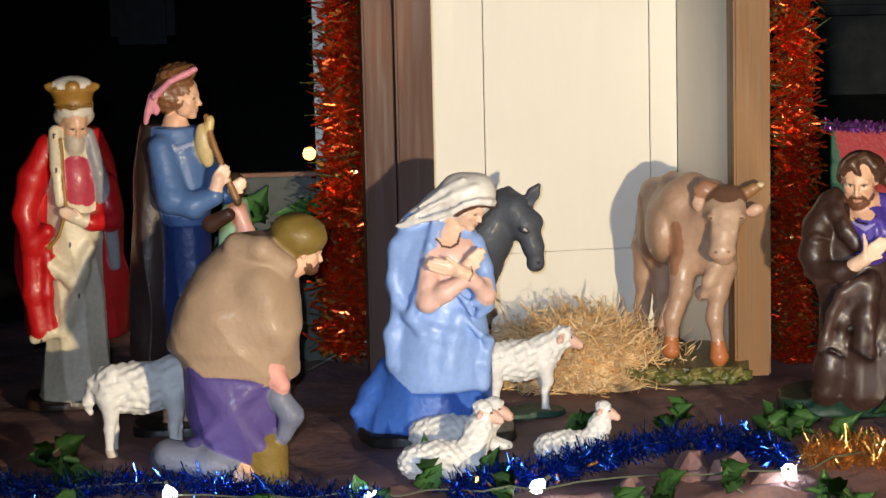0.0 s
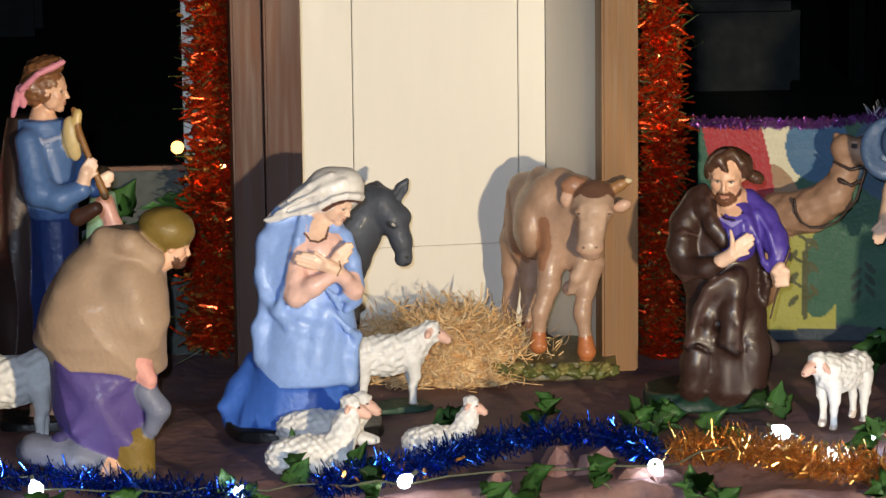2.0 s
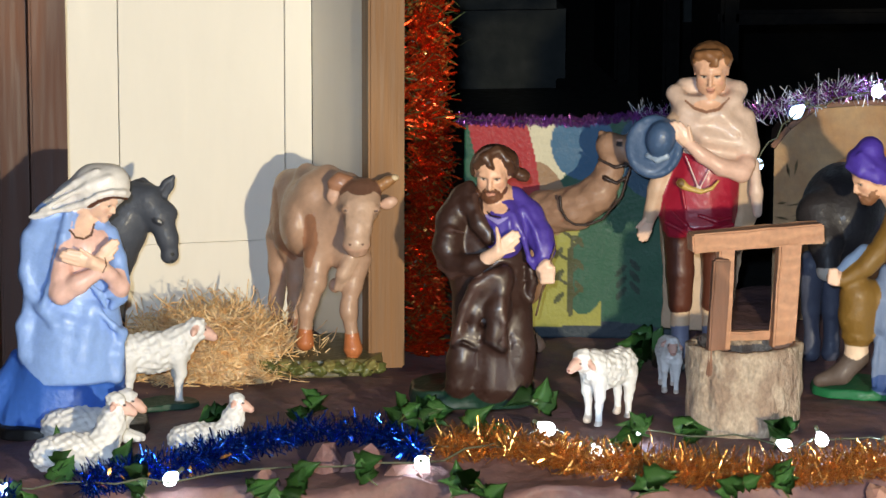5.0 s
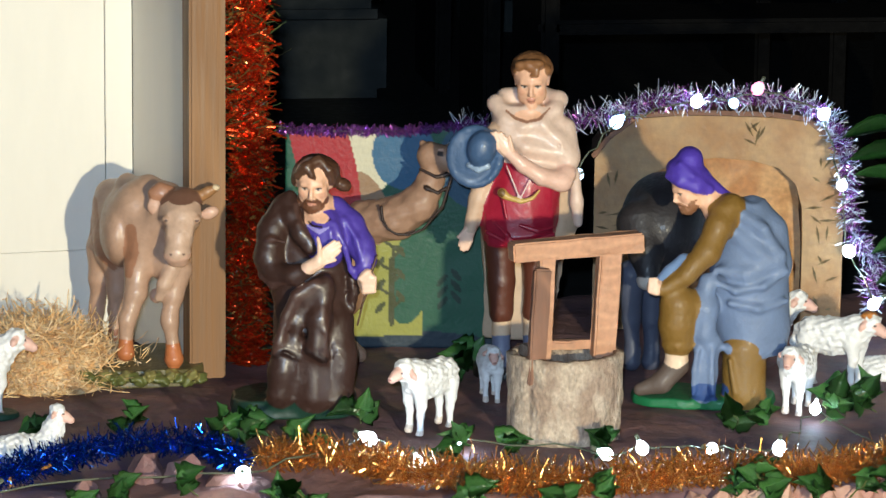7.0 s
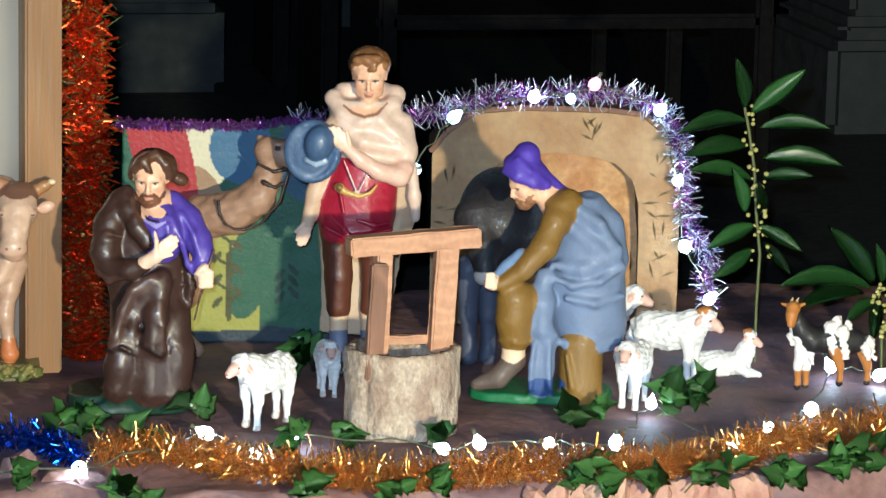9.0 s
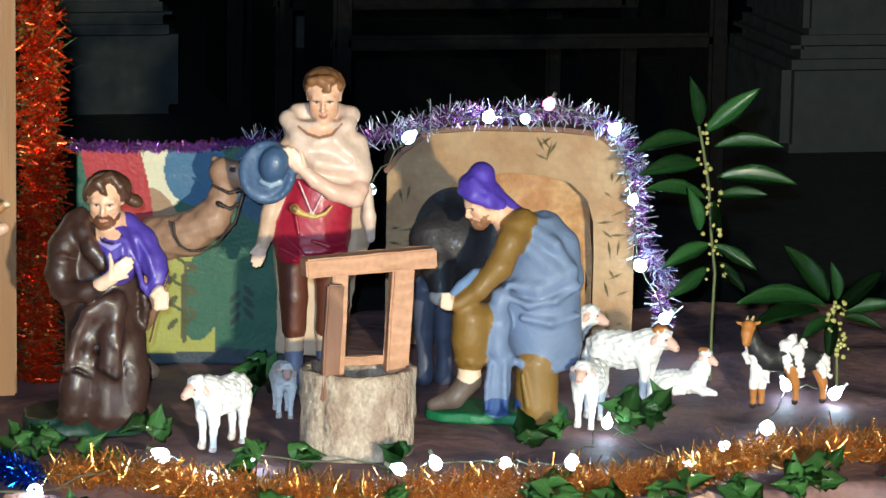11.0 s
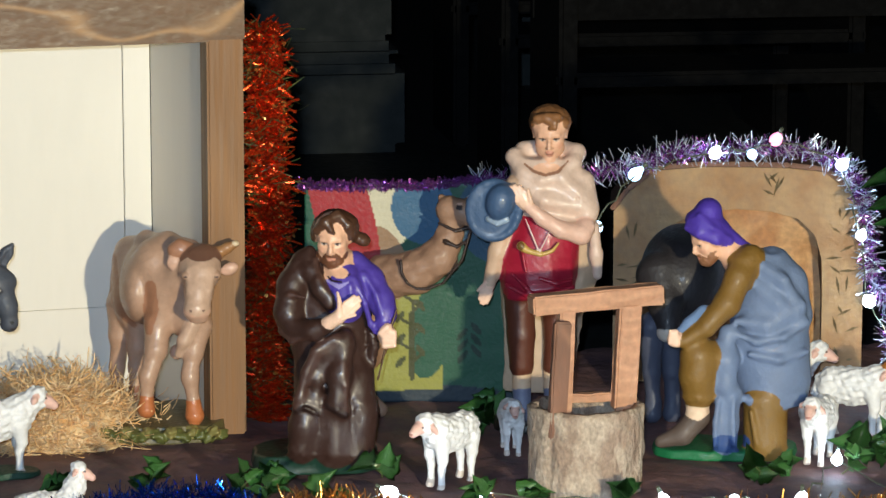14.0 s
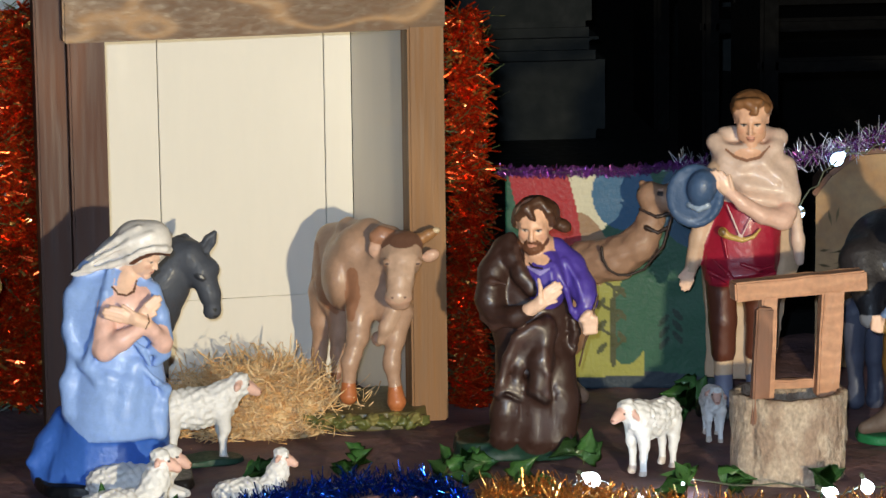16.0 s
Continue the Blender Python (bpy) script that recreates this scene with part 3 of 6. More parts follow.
def ox():
    f = Figure((1225, 668), 0.5)
    t, lt, dk, pink = lin(184, 148, 124), lin(198, 164, 140), lin(118, 84, 68), lin(208, 166, 142)
    red, moss = lin(166, 118, 90), lin(96, 100, 52)
    f.base(1102, 1330, 684, 112, 32, lin(92, 84, 50), 40)
    # barrel, hips, withers and shoulder
    f.ball(1182, 398, 80, (40, 110, 70), t, k=18, turn=-6)
    f.ball(1164, 376, 150, (38, 50, 58), t, k=18)
    f.ball(1160, 420, 130, (32, 46, 60), t, k=16)
    f.ball(1150, 352, 150, (16, 22, 16), red, k=14)
    f.ball(1204, 366, 10, (40, 44, 48), t, k=16)
    f.ball(1214, 430, -4, (28, 40, 62), t, -4, 16)
    f.ball(1262, 440, -12, (34, 38, 60), t, 4, 16)
    f.limb([(1150, 334, 170, 12), (1190, 322, 90, 14), (1226, 330, 20, 20), (1262, 344, -20, 24)], t, 16)
    f.limb([(1236, 400, -14, 40), (1272, 372, -44, 36)], t, 18)
    f.limb([(1132, 390, 150, 6), (1128, 430, 168, 7), (1132, 470, 172, 6)], red, 8)
    for q in range(4):
        f.limb([(1160 + 9 * q, 366, 52 - 16 * q, 4), (1158 + 9 * q, 420, 40 - 16 * q, 4)], t, 9)
    # head
    f.ball(1284, 352, -56, (36, 30, 24), dk, k=10)
    f.ball(1284, 378, -72, (35, 30, 34), lt, k=12)
    f.limb([(1284, 380, -84, 27), (1280, 412, -98, 23), (1277, 440, -110, 22)], lt, 10)
    f.ball(1277, 447, -112, (23, 18, 14), pink, k=8)
    f.ball(1279, 460, -106, (17, 14, 8), pink, k=6)
    f.stroke([(1128, 360, 100, 8), (1130, 410, 100, 12), (1140, 446, 100, 9), (1166, 474, 90, 5)], red, 14)
    f.stroke([(1196, 400, -20, 10), (1196, 440, -20, 14), (1192, 480, -20, 7)], red, 6)
    f.limb([(1262, 376, -96, 4), (1264, 410, -112, 4)], lt, 8)
    f.limb([(1302, 376, -96, 4), (1298, 410, -112, 4)], lt, 8)
    f.limb([(1251, 446, -118, 2), (1264, 454, -134, 2), (1290, 454, -134, 2), (1304, 446, -116, 2)], dk, 2, to="cut")
    f.ball(1238, 360, -58, (14, 7, 16), pink, 20, 4)
    f.ball(1247, 338, -54, (21, 14, 15), red, -14, 6)
    f.limb([(1260, 334, -54, 10), (1246, 328, -54, 8), (1232, 336, -56, 5)], red, 6)
    f.ball(1334, 373, -60, (16, 7, 11), pink, -24, 4)
    f.limb([(1314, 345, -54, 11), (1330, 336, -56, 9), (1342, 330, -56, 7)], lin(164, 118, 76), 5)
    f.ball(1345, 328, -58, (7, 7, 5), lin(220, 196, 160), k=4)
    for x, d in ((1257, -96), (1311, -92)):
        f.ball(x, 384, d, (8, 10, 7), t, k=4)
        f.ball(x, 386, d - 4, (4.5, 12, 2.2), (0.10, 0.06, 0.05), to="paint")
    for x in (1266, 1288):
        f.ball(x, 446, -130, (2.6, 8, 2.0), (0.16, 0.09, 0.07), to="paint")
    f.ball(1284, 348, -84, (24, 30, 10), dk, to="paint")
    # dewlap, legs and ground
    f.limb([(1268, 470, -46, 12), (1254, 500, -44, 11), (1244, 524, -34, 7)], lt, 9)
    f.ball(1240, 520, 6, (12, 14, 13), pink, k=8)
    hoof = lin(188, 112, 66)
    f.limb([(1208, 470, -16, 25), (1204, 515, -30, 19), (1196, 546, -38, 14), (1190, 562, -40, 14.5), (1188, 598, -40, 11)], t, 9)
    f.limb([(1188, 600, -40, 12), (1187, 620, -44, 16)], hoof, 4)
    f.limb([(1278, 474, -22, 26), (1270, 520, -32, 17), (1264, 552, -38, 13), (1264, 566, -40, 14), (1270, 606, -42, 11)], t, 9)
    f.limb([(1270, 608, -42, 12), (1272, 631, -46, 17)], hoof, 4)
    f.limb([(1146, 440, 150, 30), (1142, 490, 150, 20), (1138, 530, 158, 13), (1136, 548, 158, 13), (1136, 584, 152, 11)], t, 9)
    f.limb([(1136, 584, 152, 12), (1136, 600, 148, 15)], lin(140, 92, 66), 4)
    f.limb([(1172, 460, 120, 26), (1170, 510, 120, 16), (1168, 548, 122, 12), (1168, 582, 122, 11)], t, 9)
    f.limb([(1168, 580, 122, 11), (1168, 594, 118, 14)], lin(140, 92, 66), 4)
    for i, x in enumerate(range(1112, 1326, 13)):
        f.ball(x, 660 + 5 * (i % 3), -84 - 5 * (i % 2) + abs(x - 1215) * 0.25, (11, 16, 9), moss if i % 3 else lin(136, 128, 74), 20 * (i % 4) - 30, k=4, ripple=1.8, freq=0.35)
    f.build("ox_statue", facing(0.458, 6.30), 0.001054, GLAZE, "glossy light brown plaster ox statue on a grassy base", "statue", group="nativity figures", step=1.9)


def joseph():
    f = Figure((812, 715), 0.0)
    # Second, lighter brown: highlights on the fold ridges, put into the colour.
    br, lit_br, pu = lin(58, 38, 32), lin(70, 47, 40), lin(80, 62, 158)
    dark = lin(42, 27, 24)
    f.base(690, 916, 718, 84, 30, lin(26, 56, 44), 20)
    # cloak over the kneeling body
    f.robe([(346, 800, 880, 26, 12), (372, 776, 902, 38, 10), (410, 758, 906, 46, 8), (460, 752, 904, 50, 6), (520, 766, 902, 50, 6), (600, 764, 902, 56, 6), (696, 756, 908, 66, 8)], br, 8, 5, 1.2, 0.6, 0.02)
    f.limb([(786, 352, -2, 24), (764, 392, -14, 26), (756, 440, -28, 24), (770, 470, -42, 18)], br, 9)
    f.limb([(766, 466, -44, 17), (800, 472, -64, 18), (826, 462, -74, 14)], br, 8)
    f.limb([(796, 330, -8, 8), (796, 366, -28, 10), (812, 398, -42, 12), (830, 424, -50, 12)], br, 14)
    f.limb([(806, 350, -26, 4), (810, 384, -44, 4), (834, 414, -54, 4)], lit_br, 10)
    f.limb([(740, 450, -24, 5), (746, 474, -38, 6), (764, 492, -52, 6), (786, 486, -68, 5)], lit_br, 6)
    f.limb([(745, 418, -34, 3.5), (760, 408, -44, 4), (786, 414, -54, 4)], lit_br, 6)
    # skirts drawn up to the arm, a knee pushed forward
    f.limb([(836, 488, -64, 10), (806, 508, -66, 10), (788, 545, -66, 9), (776, 590, -68, 9), (770, 608, -68, 7)], lit_br, 7)
    f.limb([(858, 482, -54, 12), (824, 512, -60, 9), (808, 560, -62, 8), (802, 612, -62, 8)], br, 14)
    f.limb([(792, 600, -50, 22), (784, 640, -54, 24), (778, 680, -54, 24)], br, 18)
    f.limb([(768, 612, -70, 3.5), (786, 608, -79, 3.5), (802, 617, -76, 3.5)], dark, 2)
    f.limb([(856, 500, -54, 20), (846, 550, -66, 18), (842, 596, -74, 16)], br, 14)
    f.limb([(852, 530, -76, 5), (857, 570, -82, 6), (858, 612, -80, 4)], lit_br, 6)
    f.limb([(828, 604, -80, 3), (842, 612, -86, 3.5), (857, 622, -82, 3)], dark, 2)
    f.limb([(836, 612, -50, 26), (836, 684, -52, 28)], br, 24)
    f.limb([(878, 560, -26, 28), (880, 620, -34, 28), (878, 686, -38, 28)], br, 26)
    f.limb([(905, 480, -24, 8), (908, 500, -24, 8), (904, 530, -20, 8)], br, 8, ripple=1.5, freq=0.4)
    # tunic, arm and staff
    f.ball(858, 408, -26, (36, 34, 52), pu, k=5)
    f.limb([(874, 352, 2, 20), (900, 384, -8, 25), (920, 420, -22, 23), (930, 446, -34, 18)], pu, 10)
    f.limb([(930, 440, -36, 18), (924, 464, -44, 15)], pu, 6)
    f.limb([(872, 380, -48, 5), (892, 424, -56, 6), (902, 462, -48, 5), (910, 476, -46, 5)], pu, 6)
    f.limb([(866, 392, -56, 4), (870, 430, -62, 4)], pu, 6)
    f.limb([(890, 372, -32, 4), (912, 410, -44, 5), (922, 446, -52, 5)], pu, 6)
    f.limb([(828, 458, -80, 12), (846, 448, -84, 13)], PALE, 5)
    f.hand(838, 452, 882, 416, -86, PALE, 13)
    f.limb([(846, 440, -90, 5), (847, 420, -94, 5), (844, 404, -92, 3.6)], PALE, 3)
    f.ball(932, 484, -48, (17, 15, 20), PALE, k=4)
    for i in range(4):
        f.limb([(924, 474 + i * 9, -61, 5), (944, 476 + i * 8, -62, 5)], PALE, 1.5)
    f.limb([(932, 466, -62, 6), (918, 478, -62, 5)], PALE, 2)
    f.limb([(948, 436, -56, 3), (932, 486, -58, 3), (914, 560, -54, 3)], lin(86, 62, 40), 1)
    # head
    f.limb([(846, 346, -6, 25), (848, 378, -16, 28)], SKIN, 8)
    f.ball(848, 370, -40, (15, 40, 9), SKIN, to="paint")
    f.stroke([(820, 372, -40, 1.8), (834, 384, -44, 1.8), (850, 385, -46, 1.8), (866, 372, -42, 1.8)], dark, 12)
    f.stroke([(826, 386, -46, 2.4), (846, 394, -50, 4), (862, 386, -47, 2.4)], lin(156, 146, 206), 12)
    f.face(836, 308, -20, 51, SKIN, None, -8, lin(112, 72, 50), nod=13)
    hair = lin(84, 56, 40)
    f.ball(842, 285, 4, (37, 44, 27), hair, 6, 6, ripple=0.6, freq=0.3)
    f.ball(866, 296, 4, (16, 32, 24), hair, 15, 8, ripple=0.6, freq=0.35)
    f.ball(888, 312, 14, (16, 18, 12), hair, 20, 8, ripple=0.6, freq=0.4)
    f.ball(806, 294, 2, (9, 26, 22), hair, 12, 6)
    f.limb([(842, 268, -40, 9), (822, 280, -50, 9), (806, 296, -38, 7)], hair, 5, ripple=0.8, freq=0.4)
    f.limb([(826, 278, -50, 8), (832, 294, -57, 6), (838, 300, -57, 3)], hair, 4)
    f.limb([(846, 268, -40, 8), (862, 286, -42, 8), (868, 304, -30, 8)], hair, 5, ripple=0.8, freq=0.4)
    f.build("joseph_statue", facing(0.7086, 6.017), 0.001014, GLOSS, "glossy kneeling bearded man statue in brown cloak and purple tunic", "statue", group="nativity figures", soften=16, step=1.7)


mary()
donkey()
ox()
joseph()


def king():
    f = Figure((125, 716), 2.5)
    red, gold, cream, rose, brown = lin(196, 22, 28), lin(160, 116, 50), lin(226, 212, 186), lin(190, 60, 80), lin(126, 74, 34)
    f.base(45, 225, 716, 70, 16, lin(52, 36, 26), 10)
    f.robe([(248, 100, 160, 28, 0), (300, 88, 172, 42, 0), (420, 82, 180, 48, 0), (560, 84, 188, 50, 0), (640, 78, 196, 54, 0), (706, 72, 204, 58, 0)], cream, 6, 8, 3.4, 0.3, 0.012)
    f.robe([(236, 92, 176, 30, 26), (290, 56, 200, 38, 28), (390, 30, 216, 46, 28), (500, 32, 226, 52, 28), (585, 46, 226, 54, 28), (602, 50, 226, 54, 28)], red, 5, 7, 2.6, 1.2, 0.012)
    f.limb([(84, 262, -4, 22), (58, 320, -16, 26), (44, 380, -24, 21), (60, 430, -38, 20), (84, 412, -52, 14)], red, 9)
    f.limb([(58, 440, -34, 20), (60, 520, -36, 18), (72, 584, -36, 18)], red, 12)
    f.limb([(84, 440, -44, 10), (84, 520, -46, 10), (90, 580, -44, 9)], red, 10)
    f.limb([(94, 590, -44, 10), (62, 600, -36, 10)], cream, 6)
    f.limb([(98, 236, -20, 12), (100, 300, -44, 11), (106, 360, -52, 9)], cream, 4)
    f.limb([(108, 250, -36, 3.5), (112, 320, -54, 3.5), (118, 372, -58, 3.5), (104, 420, -58, 4), (88, 440, -54, 4)], gold, 2)
    # Right-hand trim in grey: the shadow on that side, put into the paint.
    f.limb([(156, 240, -16, 12), (174, 310, -28, 13), (192, 390, -24, 13), (204, 470, -10, 10)], lin(156, 152, 156), 5)
    f.ball(134, 330, -22, (34, 26, 60), rose, k=8)
    f.limb([(186, 330, -10, 22), (194, 390, -28, 20), (160, 396, -52, 15)], red, 8)
    f.limb([(162, 396, -52, 13), (134, 388, -60, 11)], cream, 5)
    f.hand(150, 394, 108, 374, -62, PALE, 9)
    f.limb([(90, 470, -44, 12), (130, 500, -52, 10), (160, 440, -46, 8)], cream, 14)
    f.limb([(150, 480, -48, 8), (112, 590, -46, 8)], cream, 12)
    f.limb([(128, 262, -6, 20), (130, 290, -10, 24)], SKIN, 5)
    f.face(132, 224, -18, 37, SKIN, None, 14, lin(196, 182, 166), nod=12, brow=GREYHAIR)
    f.ball(130, 208, 2, (36, 32, 22), lin(206, 194, 180), k=4, ripple=0.6, freq=0.4)
    f.robe([(184, 98, 163, 32, -6), (204, 100, 164, 33, -6)], lin(222, 212, 200), 3)
    f.ball(132, 258, -30, (16, 14, 20), lin(196, 182, 166), k=8)
    f.robe([(158, 84, 168, 36, -6), (176, 95, 162, 31, -6), (192, 97, 164, 31, -6)], gold, 3)
    f.ball(126, 154, -6, (36, 32, 17), WHITE, k=3)
    for x in (88, 107, 128, 149, 165):
        f.ball(x, 156 + (5 if x in (107, 149) else 0), -36 + abs(x - 128) * 0.5, (11, 6, 7), gold, k=9)
    f.limb([(97, 188, -24, 3.5), (128, 194, -40, 3.5), (163, 188, -24, 3.5)], lin(130, 92, 40), 1.5)
    for x, y in ((96, 242), (100, 300), (124, 432), (74, 602), (140, 520)):
        f.stroke([(x, y, -44, 2.4), (x - 1, y + 6, -44, 1.6)], (0.03, 0.025, 0.025), 12)
    f.build("king_statue", facing(-0.6864, 6.1923), 0.001043, GLOSS, "glossy crowned king statue in red mantle with ermine trim", "statue", soften=5, step=2.0, group="nativity figures")


def piper():
    f = Figure((310, 765), 2.2)
    blue, navy, br = lin(76, 108, 158), lin(34, 56, 112), lin(60, 44, 40)
    f.base(235, 385, 765, 60, 20, DARKBASE, 0)
    f.robe([(222, 268, 350, 32, 0), (270, 264, 368, 44, 0), (330, 268, 374, 46, 0), (392, 288, 372, 44, 0)], blue, 6, 5, 2.0, 0.4, 0.02)
    f.robe([(388, 288, 372, 42, 0), (460, 292, 376, 46, 0), (560, 296, 372, 50, 0), (690, 296, 372, 50, 0)], navy, 4, 7, 4.5, 0.9, 0.0)
    f.robe([(222, 248, 300, 34, 26), (300, 238, 306, 42, 24), (450, 234, 300, 46, 22), (600, 230, 300, 48, 22), (700, 232, 300, 48, 22)], br, 6, 5, 4, 0.2, 0.004)
    f.limb([(310, 680, 0, 24), (310, 745, 0, 20)], SKIN, 6)
    f.limb([(340, 680, 0, 22), (342, 745, 0, 20)], SKIN, 6)
    f.limb([(285, 262, -30, 24), (304, 350, -52, 26), (340, 362, -66, 22), (378, 345, -76, 17)], blue, 8)
    f.limb([(352, 270, 20, 22), (380, 330, 0, 20), (400, 345, -30, 16)], blue, 8)
    f.limb([(378, 345, -76, 13), (386, 315, -78, 12)], PALE, 4)
    f.hand(378, 330, 400, 292, -78, PALE, 12)
    f.hand(402, 340, 432, 318, -60, PALE, 10)
    f.limb([(364, 204, -34, 5), (376, 250, -50, 6), (400, 310, -68, 6), (420, 356, -76, 8)], lin(150, 104, 58), 2)
    f.ball(362, 256, -34, (17, 16, 40), lin(206, 180, 128), -8, 6)
    f.ball(370, 222, -40, (8, 8, 20), lin(216, 184, 120), 14, 4)
    f.limb([(372, 395, -50, 16), (404, 378, -60, 12)], lin(120, 70, 44), 6)
    f.limb([(310, 215, 0, 22), (314, 245, -2, 26)], SKIN, 5)
    f.limb([(280, 244, -34, 3), (312, 262, -44, 3), (344, 252, -30, 3)], lin(150, 160, 190), 1.5)
    f.face(324, 170, -10, 42, SKIN, HAIR, 76, nod=0)
    f.ball(292, 165, 0, (22, 36, 34), HAIR, k=6, ripple=1.6, freq=0.35)
    f.ball(312, 128, -6, (36, 38, 18), HAIR, -8, 6, ripple=1.6, freq=0.35)
    pink = lin(222, 140, 156)
    f.limb([(272, 170, -34, 6), (300, 142, -48, 6), (344, 120, -34, 6)], pink, 2)
    f.limb([(270, 168, -20, 8), (262, 196, -18, 7), (258, 216, -16, 5)], pink, 3)
    f.limb([(272, 172, -20, 8), (276, 198, -20, 6)], pink, 3)
    f.build("piper_statue", facing(-0.4792, 5.9643), 0.001, GLAZE, "standing shepherd boy statue in blue tunic playing a pipe", "statue", soften=5, step=2.0, group="nativity figures")


def child():
    f = Figure((395, 690), 2.0)
    f.robe([(372, 378, 420, 22, 0), (430, 372, 432, 28, 0), (540, 368, 440, 34, 0), (680, 366, 444, 38, 0)], lin(150, 190, 160), 6, 6, 3, 0.2, 0.01)
    f.limb([(404, 392, -20, 16), (420, 430, -26, 14), (398, 452, -34, 10)], lin(226, 170, 158), 6)
    f.ball(398, 350, 0, (20, 22, 26), lin(60, 50, 40), k=4)
    f.build("figure_statue", facing(-0.40, 6.36), 0.00107, GLAZE, "small statue in pale green gown with pink sleeve", "statue", group="nativity figures")


def kneeling_shepherd():
    f = Figure((400, 862), 2.0)
    tan, purple, olive, grey = lin(168, 140, 116), lin(84, 68, 132), lin(126, 102, 44), lin(112, 116, 136)
    f.robe([(600, 332, 508, 74, 0), (660, 324, 512, 84, 0), (730, 330, 508, 84, 0), (780, 350, 502, 76, -2), (804, 374, 486, 66, -4)], purple, 10, 8, 3.4, 0.5, 0.02)
    f.robe([(418, 408, 512, 44, 6), (470, 352, 524, 66, 4), (540, 318, 527, 84, 2), (610, 298, 527, 94, 0), (650, 330, 528, 90, 0), (664, 440, 527, 76, 0)], tan, 14, 6, 3.0, 0.9, 0.014)
    f.ball(470, 560, -40, (62, 60, 96), tan, -10, 20, ripple=3.0, freq=0.07)
    f.ball(380, 560, -10, (66, 74, 80), tan, 25, 20, ripple=3.2, freq=0.07)
    f.limb([(330, 600, -10, 30), (318, 610, 0, 20)], tan, 14)
    f.limb([(420, 438, -20, 26), (462, 442, -46, 22), (505, 470, -40, 20)], tan, 10)
    f.limb([(350, 650, -50, 14), (400, 720, -70, 12), (460, 790, -72, 10)], purple, 20)
    f.limb([(470, 660, -56, 12), (430, 700, -72, 9), (370, 770, -66, 9)], purple, 18)
    f.limb([(478, 650, -64, 18), (498, 682, -70, 15)], lin(224, 158, 146), 6)
    f.limb([(490, 700, -60, 20), (515, 735, -64, 21), (502, 770, -60, 14)], grey, 7)
    f.limb([(300, 806, -10, 28), (380, 820, -44, 30), (412, 832, -56, 24)], grey, 10)
    f.limb([(300, 800, 20, 22), (288, 812, 20, 22)], grey, 8)
    f.limb([(345, 790, -30, 16), (350, 850, -30, 18)], lin(66, 60, 110), 6)
    f.ball(428, 842, -64, (20, 20, 24), SKIN, k=4)
    f.limb([(468, 800, -40, 42), (476, 845, -44, 34)], olive, 12)
    f.limb([(505, 450, -6, 24), (522, 470, -10, 22)], SKIN, 6)
    f.face(541, 446, -10, 40, SKIN, None, 84, lin(96, 60, 40), nod=10)
    f.ball(528, 416, -4, (50, 48, 38), olive, 14, 5, ripple=0.8, freq=0.15)
    f.ball(508, 438, 2, (30, 42, 32), olive, 10, 6)
    f.build("shepherd_statue", facing(-0.368, 5.587), 0.000942, MATT, "kneeling shepherd statue in tan cape and purple tunic", "statue", soften=8, step=2.1, group="nativity figures")


